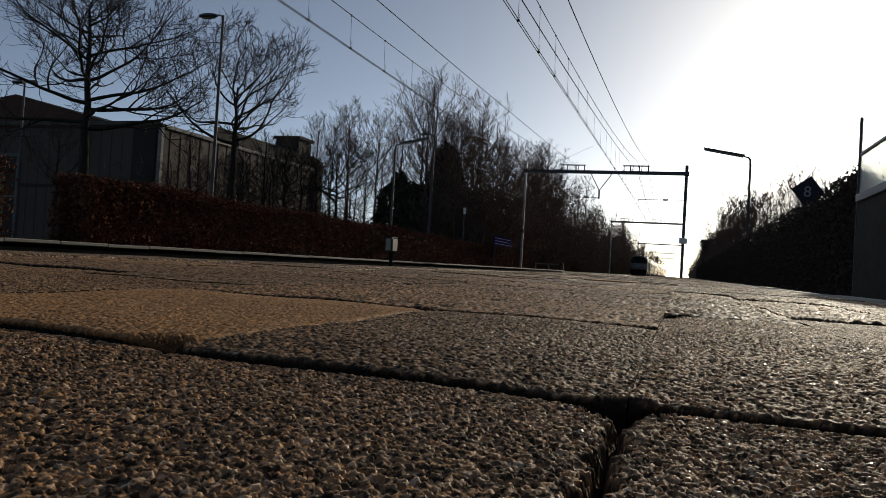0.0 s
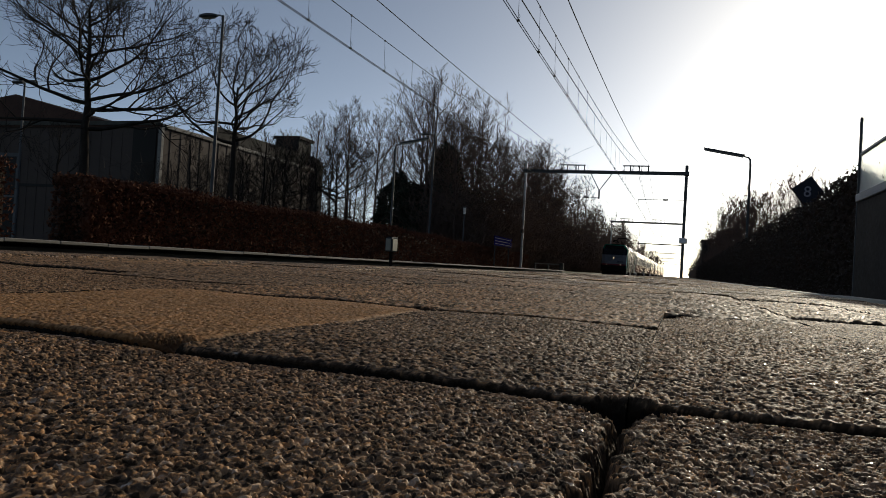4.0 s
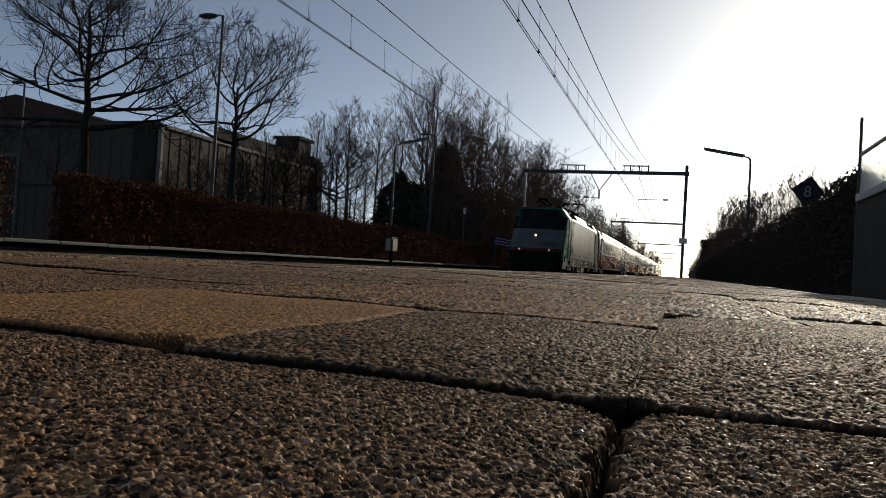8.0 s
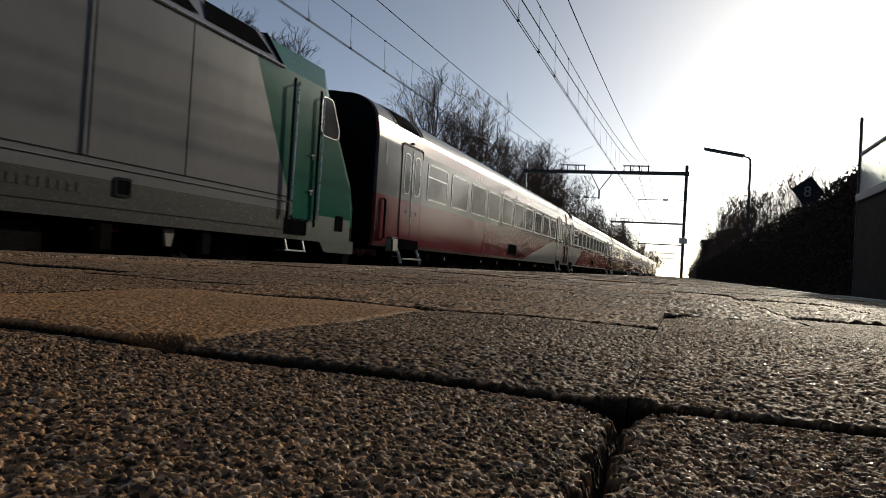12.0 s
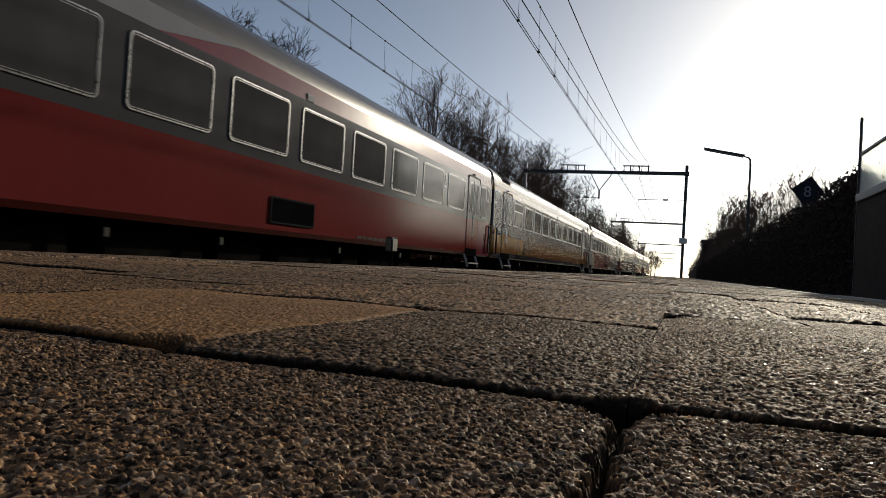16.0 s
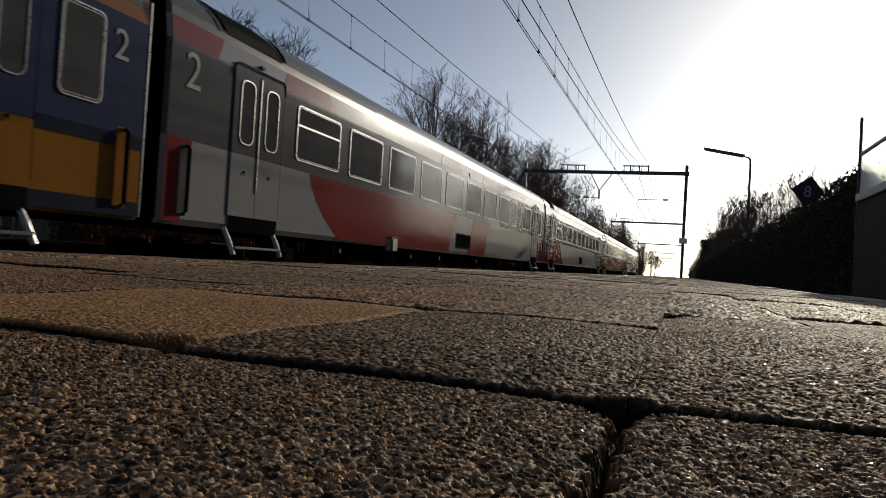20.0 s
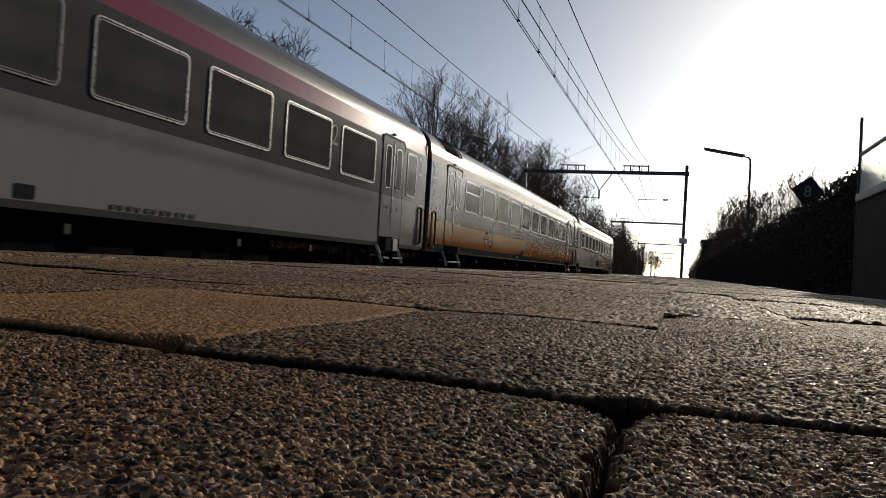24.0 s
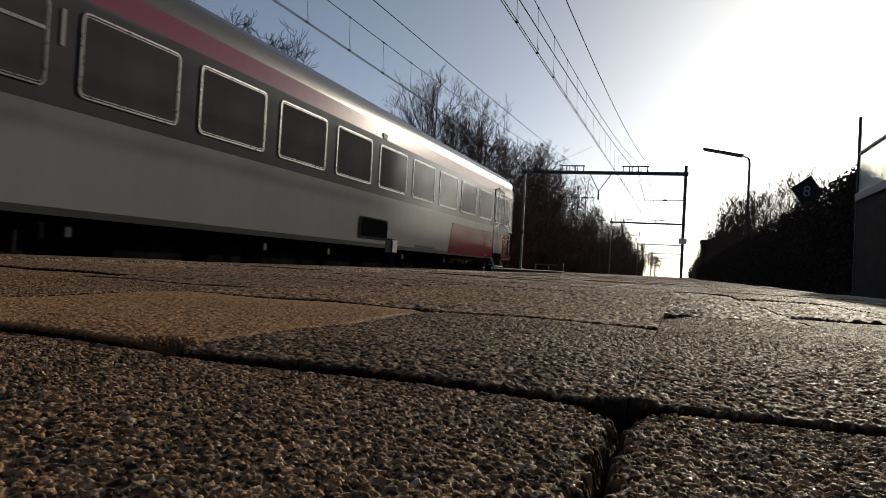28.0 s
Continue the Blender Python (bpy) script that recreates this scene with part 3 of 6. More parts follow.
def leaf_cards(pts, size, rng, flat=0.6):
    """Small folded leaves, each two faces, at the given points."""
    n = len(pts)
    ax = rng.normal(size=(n, 3))
    ax /= np.linalg.norm(ax, axis=1)[:, None]
    bx = np.cross(ax, rng.normal(size=(n, 3)))
    bx /= np.linalg.norm(bx, axis=1)[:, None] + 1e-9
    cx = np.cross(ax, bx)
    s = size * rng.uniform(0.6, 1.3, size=(n, 1))
    V = np.zeros((n, 4, 3))
    V[:, 0] = pts - ax * s * 0.6
    V[:, 1] = pts + bx * s * 0.33 + cx * s * 0.12
    V[:, 2] = pts + ax * s * 0.6
    V[:, 3] = pts - bx * s * 0.33 + cx * s * 0.12
    b = (np.arange(n) * 4)[:, None]
    F = np.vstack([np.hstack([b, b + 1, b + 2]), np.hstack([b, b + 2, b + 3])])
    return V.reshape(-1, 3), F


def tree(name, me, at, turn, size, label, group="", lean=0.0):
    e = thing(name, label, "tree", group, at=at)
    e.matrix_basis = pose(*at, lean, 0, turn) @ Matrix.Scale(size, 4)
    link("trunk", me[0], e)
    link("crown", me[1], e)
    return e


def tree_data(name, mat, **kw):
    return [raw_mesh(f"{name}_{k}", v, f, [mat]) for k, (v, f) in zip(("trunk", "crown"), grow(**kw))]


T_BIG = tree_data("park_tree", M["bark"], seed=14, height=11.0, fork=4.4, spread=4.9, shape=0.4, density=7.8, trunk_r=0.19, rise=0.6, twig_r=0.0075, top_at=0.8, tilt0=-0.02, kink=0.27)
T_MID = tree_data("street_tree", M["bark"], seed=6, height=8.8, fork=4.3, spread=3.9, shape=0.42, density=6.2, trunk_r=0.16, rise=0.8, twig_r=0.0075, top_at=0.78, tilt0=0.12, kink=0.33)
T_YOUNG = tree_data("young_tree", M["bark"], seed=8, height=6.0, fork=2.4, spread=1.7, shape=0.6, density=4.5, trunk_r=0.07, rise=1.1, kink=0.16)
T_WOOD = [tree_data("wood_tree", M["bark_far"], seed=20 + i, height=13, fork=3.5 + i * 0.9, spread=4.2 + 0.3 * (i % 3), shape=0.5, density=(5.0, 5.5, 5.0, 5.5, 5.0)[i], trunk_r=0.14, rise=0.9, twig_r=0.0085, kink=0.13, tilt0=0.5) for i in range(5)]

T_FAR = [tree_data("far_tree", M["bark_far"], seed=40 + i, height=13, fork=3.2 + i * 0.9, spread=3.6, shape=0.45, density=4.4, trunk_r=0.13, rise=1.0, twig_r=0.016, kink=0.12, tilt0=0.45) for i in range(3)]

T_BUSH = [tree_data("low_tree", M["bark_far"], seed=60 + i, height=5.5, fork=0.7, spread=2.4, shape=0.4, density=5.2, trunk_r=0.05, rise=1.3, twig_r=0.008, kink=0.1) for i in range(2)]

tree("tree", T_BIG, (-21.4, 22.0, -0.1), 40, 1.0, "large bare broadleaf tree with spreading limbs behind the hedge")
tree("tree", T_MID, (-20.6, 30.3, -0.1), 100, 1.17, "bare broadleaf street tree with rising limbs behind the hedge")
for k, (x, y, s) in enumerate([(-26.5, 45, 0.85), (-23.0, 46.5, 0.9), (-30.5, 46, 0.8)]):
    tree("tree", T_MID, (x, y, -0.1), 40 + k * 110, s, "bare broadleaf tree between the hall and the railway wood", "trees by the hall")
tree("tree", T_YOUNG, (-29.5, 28.5, -0.1), 10, 1.0, "young bare tree before the grey hall")
tree("tree", T_YOUNG, (-27.5, 36.5, -0.1), 80, 1.1, "young bare tree before the grey hall")
tree("tree", T_YOUNG, (-22.0, 35.0, -0.1), 200, 1.1, "young bare tree before the grey hall")

for k, (x, y, s) in enumerate([(-33.5, 40, 0.95), (-31, 42, 1.05), (-29, 40.5, 0.95), (-27, 43, 1.1), (-25, 41, 1.0), (-23.2, 44, 1.1), (-34.5, 43, 1.0), (-30, 44.5, 1.15), (-28, 46.5, 1.2), (-25.5, 46, 1.2), (-32, 46, 1.1), (-26, 39, 0.9)]):
    tree("tree", T_YOUNG, (x, y, -0.1), k * 95, s, "slender bare tree before the side of the grey hall", "trees by the hall")

rt = random.Random(3)
for k, (x, y, s) in enumerate([(-27, 50, 0.8), (-31, 53, 0.72), (-24.5, 48, 0.72), (-22.5, 47, 0.78), (-24, 55, 0.85), (-20, 50, 0.8), (-17.4, 49, 0.9), (-16.3, 46.5, 0.92), (-14.6, 47.2, 0.7), (-29, 60, 0.8), (-34, 62, 0.7), (-26, 64, 0.85), (-21, 60, 0.9), (-18, 57, 0.9), (-27.5, 58, 0.6), (-23.5, 52, 0.62), (-25.5, 60, 0.7), (-31, 66, 0.66)]):
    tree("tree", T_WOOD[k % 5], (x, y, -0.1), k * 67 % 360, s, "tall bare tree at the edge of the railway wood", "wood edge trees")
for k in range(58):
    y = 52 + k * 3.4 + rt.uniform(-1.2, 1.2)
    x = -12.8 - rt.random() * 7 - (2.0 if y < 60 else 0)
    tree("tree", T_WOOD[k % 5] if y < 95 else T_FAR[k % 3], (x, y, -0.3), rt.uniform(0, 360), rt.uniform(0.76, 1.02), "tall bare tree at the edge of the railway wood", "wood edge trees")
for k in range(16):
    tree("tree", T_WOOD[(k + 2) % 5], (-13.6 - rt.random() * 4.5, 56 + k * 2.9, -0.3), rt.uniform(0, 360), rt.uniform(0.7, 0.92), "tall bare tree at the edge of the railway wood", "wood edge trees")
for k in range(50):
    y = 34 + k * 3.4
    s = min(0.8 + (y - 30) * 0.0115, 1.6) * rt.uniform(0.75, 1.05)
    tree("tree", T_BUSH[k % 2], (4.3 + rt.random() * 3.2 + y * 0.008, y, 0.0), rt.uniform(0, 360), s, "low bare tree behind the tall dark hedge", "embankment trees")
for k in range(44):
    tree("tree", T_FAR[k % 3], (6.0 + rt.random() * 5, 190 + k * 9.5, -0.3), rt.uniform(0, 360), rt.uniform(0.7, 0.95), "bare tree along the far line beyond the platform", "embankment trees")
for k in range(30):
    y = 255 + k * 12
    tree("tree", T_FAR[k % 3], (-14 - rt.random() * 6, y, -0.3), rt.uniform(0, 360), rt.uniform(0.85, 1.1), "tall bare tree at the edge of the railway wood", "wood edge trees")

# undergrowth of bare shoots below the wood
rng = np.random.default_rng(4)


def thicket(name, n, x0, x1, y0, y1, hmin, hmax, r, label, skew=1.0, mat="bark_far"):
    base = np.column_stack([rng.uniform(x0, x1, n), y0 + (y1 - y0) * rng.random(n) ** skew, np.full(n, -0.4)])
    h = rng.uniform(hmin, hmax, n) * (0.6 + 0.4 * np.sin(base[:, 1] * 0.35 + base[:, 0]) ** 2)
    A, B, ra, rb = [], [], [], []
    p = base.copy()
    for s in range(4):
        q = p + np.column_stack([rng.normal(0, 0.13, n) * h, rng.normal(0, 0.13, n) * h, h / 4 * rng.uniform(0.7, 1.2, n)])
        A.append(p), B.append(q)
        ra.append(np.full(n, r * (1 - s * 0.22))), rb.append(np.full(n, r * (1 - (s + 1) * 0.22)))
        for j in range(2):
            A.append(q), B.append(q + np.column_stack([rng.normal(0, 0.16, n) * h, rng.normal(0, 0.16, n) * h, rng.uniform(0.02, 0.2, n) * h]))
            ra.append(np.full(n, r * 0.5)), rb.append(np.full(n, r * 0.25))
        p = q
    v, f = sticks(np.vstack(A), np.vstack(B), np.concatenate(ra), np.concatenate(rb), 3)
    tagged(new(name, raw_mesh(name, v, f, [M[mat]])), label, "undergrowth", "", "stuff")


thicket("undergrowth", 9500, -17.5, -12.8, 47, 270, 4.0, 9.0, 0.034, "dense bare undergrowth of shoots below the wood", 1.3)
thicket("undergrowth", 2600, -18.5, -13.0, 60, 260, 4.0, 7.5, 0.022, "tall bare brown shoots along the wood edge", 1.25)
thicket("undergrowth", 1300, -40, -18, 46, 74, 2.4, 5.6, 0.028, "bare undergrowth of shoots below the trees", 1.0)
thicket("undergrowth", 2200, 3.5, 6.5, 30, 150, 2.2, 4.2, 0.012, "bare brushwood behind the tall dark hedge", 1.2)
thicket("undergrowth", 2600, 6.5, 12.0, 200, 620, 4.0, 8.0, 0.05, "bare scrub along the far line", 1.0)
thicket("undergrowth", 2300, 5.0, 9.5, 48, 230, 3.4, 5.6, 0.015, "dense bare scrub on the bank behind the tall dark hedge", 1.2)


thicket("shrubs", 700, -36.5, -21, 40.0, 50.0, 3.4, 6.6, 0.024, "bare shrubs before the side of the hall", 1.0, "shrub")


def leafy(name, blobs, n, size, mat, core_mat, label, category):
    """An evergreen bush: a dark twiggy inside and many leaves round it, in lumps (centre, radii)."""
    e = thing(name, label, category)
    P = []
    core = Geo()
    for (c, r) in blobs:
        k = int(n / len(blobs))
        d = rng.normal(size=(k, 3))
        d /= np.linalg.norm(d, axis=1)[:, None]
        rad = 1 + 0.14 * np.sin(d[:, 0] * 7 + c[0]) * np.sin(d[:, 2] * 6 + c[1]) + rng.normal(0, 0.05, k)
        P.append(np.array(c) + d * np.array(r) * rad[:, None])
        for i in range(9):
            a = rng.normal(size=3)
            a /= np.linalg.norm(a)
            core.tube([(c[0], c[1], max(c[2] - r[2], -0.4)), tuple(np.array(c) + a * np.array(r) * 0.55), tuple(np.array(c) + a * np.array(r) * 0.92)], 0.06, 0.015, n=4)
    v, f = leaf_cards(np.vstack(P), size, rng)
    link("foliage", raw_mesh("foliage", v, f, [mat]), e)
    part("stems", core, core_mat, e)


leafy("ivy_thicket", [((-16.7, 51, 5.6), (1.15, 1.4, 2.8)), ((-16.6, 51, 2.6), (1.9, 2.2, 3.2)), ((-15.4, 52.5, 2.6), (1.5, 2.0, 2.9))], 36000, 0.26, M["ivy"], M["bark"], "dark ivy-grown evergreen tree before the wood", "bush")
leafy("evergreen_bush", [((-19.2, 49, 2.9), (1.7, 1.8, 2.9)), ((-17.8, 49, 1.8), (1.6, 1.6, 2.4)), ((-17.2, 50, 2.6), (1.5, 1.5, 2.8))], 30000, 0.26, M["ivy"], M["bark"], "dark rounded evergreen bush before the wood", "bush")


def hedge(name, x0, x1, y0, y1, z0, top, n, leaf, mat, label, group="hedges", bumps=0.05):
    e = thing(name, label, "hedge", group)
    core = Geo()
    k = max(2, int((y1 - y0) / 1.5))
    for i in range(k):
        ya, yb = y0 + (y1 - y0) * i / k, y0 + (y1 - y0) * (i + 1) / k
        core.box(x0 + 0.12, x1 - 0.12, ya + (0.12 if i == 0 else 0), yb - (0.12 if i == k - 1 else 0), z0, top(0.5 * (ya + yb)) - 0.12)
    part("twig_core", core, M["hedge_core"], e)
    w, l = x1 - x0, y1 - y0
    hh = top(y0) - z0
    areas = np.array([l * hh, l * w, w * hh * 1.5])
    pick = rng.choice(3, size=n, p=areas / areas.sum())
    near = rng.random(n) ** 1.6
    y = y0 + l * near
    x = rng.uniform(x0, x1, n)
    tops = np.array([top(v) for v in np.linspace(y0, y1, 200)])
    zt = np.interp(y, np.linspace(y0, y1, 200), tops)
    z = z0 + (zt - z0) * rng.random(n)
    face_x = x1 if x1 < 0 else x0
    x = np.where(pick == 0, face_x + rng.normal(0, bumps, n), x)
    z = np.where(pick == 1, zt + rng.normal(0, bumps, n), z)
    y = np.where(pick == 2, y0 + rng.normal(0, bumps, n), y)
    v, f = leaf_cards(np.column_stack([x, y, z]), leaf, rng)
    link("foliage", raw_mesh("foliage", v, f, [mat]), e)
    A = np.column_stack([rng.uniform(x0, x1, 500), y0 + l * rng.random(500) ** 1.5, np.zeros(500)])
    A[:, 2] = np.interp(A[:, 1], np.linspace(y0, y1, 200), tops) - 0.1
    B = A + np.column_stack([rng.normal(0, 0.04, 500), rng.normal(0, 0.04, 500), rng.uniform(0.1, 0.24, 500)])
    v, f = sticks(A, B, np.full(500, 0.005), np.full(500, 0.002), 3)
    tagged(link("shoots", raw_mesh("shoots", v, f, [M["bark_far"]]), e), kind="stuff")


hedge("hedge", -13.0, -12.05, 12.45, 60.0, -0.02, lambda y: 1.40 + 0.05 * math.sin(y * 0.9) if y < 30 else 1.45 - 0.012 * (y - 30) + 0.05 * math.sin(y * 0.9), 52000, 0.075, M["beech"], "clipped beech hedge with dry brown leaves along the far platform")
hedge("hedge", -13.0, -12.1, 4.0, 10.72, -0.02, lambda y: 1.42 + 0.04 * math.sin(y * 2), 9000, 0.075, M["beech"], "clipped beech hedge with red-brown leaves by the platform entrance")
hedge("hedge", 2.3, 3.3, 11.1, 120.0, -0.15, lambda y: 1.66 + 0.07 * math.sin(y * 1.1) + 0.04 * math.sin(y * 2.9), 64000, 0.05, M["hedge_green"], "tall dark hedge along the back of the near platform")

# ---- buildings ----


def hall():
    e = thing("industrial_hall", "large grey industrial hall with pale corner trim and dark roof", "industrial building")
    y0, y1, xr, xl, zt = 45.0, 70.0, -37.0, -67.0, 9.1
    part("wall", Geo().box(xl, xr, y0, y0 + 0.3, -0.4, zt), M["cladding"], e)
    part("wall", Geo().box(xr - 0.3, xr, y0 + 0.3, y1, -0.4, zt), M["cladding"], e)
    part("wall", Geo().box(xl, xr, y1, y1 + 0.3, -0.4, zt), M["cladding"], e)
    r, gb = Geo(), Geo()
    for xa, xb, za, zb in ((xr + 0.15, -41.4, zt - 0.05, zt + 0.02), (-41.4, -51.2, zt + 0.02, 11.45), (-51.2, xl - 0.2, 11.45, zt - 0.05)):
        r.face([(xa, y0 - 0.15, za), (xb, y0 - 0.15, zb), (xb, y1, zb), (xa, y1, za)])
        gb.face([(xa, y0 - 0.15, za), (xb, y0 - 0.15, zb), (xb, y0 - 0.15, zt - 0.3), (xa, y0 - 0.15, zt - 0.3)])
    part("roof", r, M["roof_dark"], e)
    part("gable", gb, M["brick_dark"], e, "dark brown gable")
    t = Geo()
    t.box(xr - 0.25, xr + 0.06, y0 - 0.12, y0 + 0.2, -0.3, zt, 0, 0.03)
    part("corner_trim", t, M["concrete"], e, "pale metal corner trim")
    t = Geo().box(xl, xr, y0 - 0.26, y0 - 0.155, zt - 0.16, zt + 0.16, 0, 0.02)
    part("gutter", t, M["concrete_dark"], e)
    part("dark_panel", Geo().box(-39.5, -37.4, y0 - 0.14, y0 - 0.06, -0.3, zt - 0.3, 0, 0.02), M["cladding_dark"], e)
    part("parapet", Geo().box(xr - 0.6, xr - 0.2, 52.0, y1 + 0.2, zt, zt + 1.15, 0, 0.02), M["cladding_dark"], e)
    part("corner_pier", Geo().box(xr - 0.1, xr + 0.15, y1 - 1.6, y1 + 0.4, -0.3, zt + 0.9, 0, 0.02), M["cladding_dark"], e)
    t = Geo().box(xr + 0.003, xr + 0.14, y0 + 0.3, y1, zt - 0.3, zt - 0.02, 0, 0.02)
    part("gutter", t, M["concrete"], e)
    for i in range(36):
        x = xr - 0.6 - i
        part("cladding_rib", Geo().box(x - 0.05, x + 0.05, y0 - 0.035, y0 - 0.002, 0.2, zt - 0.5), M["cladding"], e)
    for i in range(17):
        y = y0 + 1 + i * 1.2
        part("cladding_rib", Geo().box(xr + 0.002, xr + 0.035, y - 0.05, y + 0.05, 0.2, zt - 0.4), M["cladding"], e)
    d = Geo().box(-60.5, -50.7, y0 - 0.06, y0 - 0.003, -0.3, 6.45)
    part("gate", d, M["cladding_dark"], e, "dark rolling gate in a pale frame")
    fr = Geo()
    for x0, x1, z0, z1 in ((-50.7, -50.3, -0.3, 6.75), (-60.5, -50.7, 6.45, 6.75), (-60.5, -50.7, 3.2, 3.35)):
        fr.box(x0, x1, y0 - 0.10, y0 - 0.005, z0, z1, 0, 0.02)
    part("gate_frame", fr, M["steel_dark"], e)
    part("plinth", Geo().box(xl, xr + 0.05, y0 - 0.08, y0 - 0.002, 4.12, 4.34), M["cladding_dark"], e)


hall()


def far_block(x0, x1, y0, y1, zt, label):
    e = thing("building", label, "building")
    part("wall", Geo().box(x0, x1, y0, y1, -0.4, zt), M["cladding_dark"], e)
    part("roof", Geo().box(x0 - 0.3, x1 + 0.3, y0 - 0.3, y1 + 0.3, zt, zt + 0.4), M["roof_dark"], e)
    n = int((x1 - x0) / 2.2)
    for i in range(n):
        x = x0 + 0.8 + i * 2.2
        for z in (2.0, 6.0, 10.0):
            if z + 1.4 < zt:
                part("window", Geo().box(x, x + 1.2, y0 - 0.05, y0 + 0.02, z, z + 1.4), M["pane"], e)


far_block(-53.5, -50.0, 88, 91.5, 15.6, "dark flat-roofed building behind the hall and the trees")
far_block(3.7, 5.2, 150, 158, 7.2, "small dark flat-roofed cabin beyond the end of the platform")

# ---- lamps, signs, fences ----


def street_lamp(at, height, arm, turn, label):
    e = thing("street_lamp", label, "street lamp", "street lamps")
    e.matrix_basis = pose(*at, 0, 0, turn)
    part("pole", Geo().tube([(0, 0, -0.1), (0, 0, 1.2), (0, 0, height)], 0.085, 0.045, n=10), M["steel_dark"], e, smooth=True)
    part("door_collar", Geo().tube([(0, 0, 0.3), (0, 0, 1.25)], 0.1, 0.1, n=10), M["steel_dark"], e)
    part("arm", Geo().tube([(0, 0, height - 0.05), (-0.12, 0, height + 0.02), (-0.4, 0, height + 0.03)], 0.03, n=8), M["steel"], e)
    h = Geo()
    prof = [(-0.25, 0.05, 0.05), (-0.35, 0.11, 0.07), (-0.6, 0.15, 0.09), (-arm + 0.1, 0.13, 0.07), (-arm, 0.05, 0.03)]
    for (xa, wa, ha), (xb, wb, hb) in zip(prof, prof[1:]):
        ring = lambda x, w2, h2: [(x, -w2, height), (x, -w2 * 0.7, height + h2), (x, w2 * 0.7, height + h2), (x, w2, height), (x, w2 * 0.6, height - h2 * 0.5), (x, -w2 * 0.6, height - h2 * 0.5)]
        A, B = ring(xa, wa, ha), ring(xb, wb, hb)
        for i in range(6):
            h.face([A[i], A[(i + 1) % 6], B[(i + 1) % 6], B[i]])
    part("lamp_head", h, M["steel_dark"], e)
    part("lens", Geo().box(-arm + 0.1, -0.36, -0.09, 0.09, height - 0.06, height - 0.045, 0, 0.006), M["lens"], e)


street_lamp((-15.25, 21.2, -0.1), 8.1, 0.95, 0, "tall grey street lamp with a flat head behind the hedge")
street_lamp((-14.95, 43.0, -0.1), 8.1, 0.95, 0, "tall grey street lamp with a flat head behind the hedge")


def twin_lamp(at, height):
    e = thing("street_lamp", "tall lamp post with two flat heads before the hall", "street lamp", "street lamps", at=at)
    part("pole", Geo().tube([(0, 0, -0.1), (0, 0, height)], 0.1, 0.06, n=10), M["steel_dark"], e)
    for s in (-1, 1):
        part("lamp_head", Geo().box(min(s * 0.12, s * 0.95), max(s * 0.12, s * 0.95), -0.15, 0.15, height - 0.02, height + 0.16, 0, 0.05), M["steel_dark"], e)


twin_lamp((-40.4, 36.0, -0.1), 10.0)


def platform_lamp(at, height, arm, side, label):
    """A slim post with a long fluorescent lamp that leans out over the platform."""
    e = thing("platform_lamp", label, "platform lamp", "platform lamps", at=at)
    # dark steel in place of grey paints in the post's shaded side
    part("pole", Geo().tube([(0, 0, -0.1), (0, 0, 2.5), (0, 0, height - 0.35), (side * 0.02, 0, height - 0.12), (side * 0.1, 0, height)], 0.06, 0.035, n=10), M["steel_dark"], e, smooth=True)
    part("bracket", Geo().tube([(side * 0.08, 0, height - 0.02), (side * 0.35, 0, height + 0.06)], 0.03, n=8), M["steel_dark"], e)
    z0, z1 = height + 0.05, height + 0.05 + 0.16 * arm
    a = Vector((side * 0.25, 0, z0))
    b2 = Vector((side * (arm + 0.1), 0, z1))
    hs = Geo()
    for off, r in ((0.02, 0.055),):
        hs.tube([a + Vector((0, 0, off)), a.lerp(b2, 0.02) + Vector((0, 0, off)), b2 + Vector((0, 0, off))], r, n=8)
    part("housing", hs, M["steel_dark"], e)
    part("diffuser", Geo().tube([a + Vector((side * 0.05, 0, -0.03)), b2 + Vector((-side * 0.05, 0, -0.03))], 0.045, n=8), M["lens"], e)


platform_lamp((2.57, 33.5, -0.15), 5.45, 1.8, -1, "slim platform lamp with a long tube behind the tall hedge")
platform_lamp((-13.05, 32.0, -0.05), 5.52, 1.55, 1, "slim platform lamp with a long tube behind the far platform")


def lantern(at, height):
    e = thing("lantern_post", "low lantern post with a small white lamp by the hedge", "lamp post", at=at)
    part("pole", Geo().tube([(0, 0, -0.1), (0, 0, height - 0.35)], 0.045, 0.035, n=8), M["steel_dark"], e)
    part("lantern", Geo().tube([(0, 0, height - 0.38), (0, 0, height - 0.3), (0, 0, height - 0.02), (0, 0, height)], 0.07, 0.085, n=10), M["white"], e)
    part("cap", Geo().tube([(0, 0, height), (0, 0, height + 0.1)], 0.13, 0.02, n=10), M["steel_dark"], e)


lantern((-12.62, 42.6, 0.0), 3.45)


def name_sign():
    e = thing("station_sign", "blue station name board with white lines on two posts", "sign")
    x, y0, y1, z0, z1 = -11.4, 45.6, 50.6, 1.38, 2.0
    part("board", Geo().box(x - 0.04, x, y0, y1, z0, z1, 0, 0.012), M["sign_blue"], e)
    for k, (z, a, b2) in enumerate(((1.86, 0.2, 4.7), (1.68, 0.2, 4.3), (1.5, 0.2, 4.8))):
        part("lettering_bar", Geo().box(x + 0.001, x + 0.006, y0 + a, y0 + b2, z - 0.012, z + 0.012), M["white_dull"], e)
    for y in (y0 + 0.5, y1 - 0.5):
        part("post", Geo().tube([(x - 0.08, y, 0), (x - 0.08, y, z1)], 0.04, n=8), M["steel_dark"], e)


name_sign()


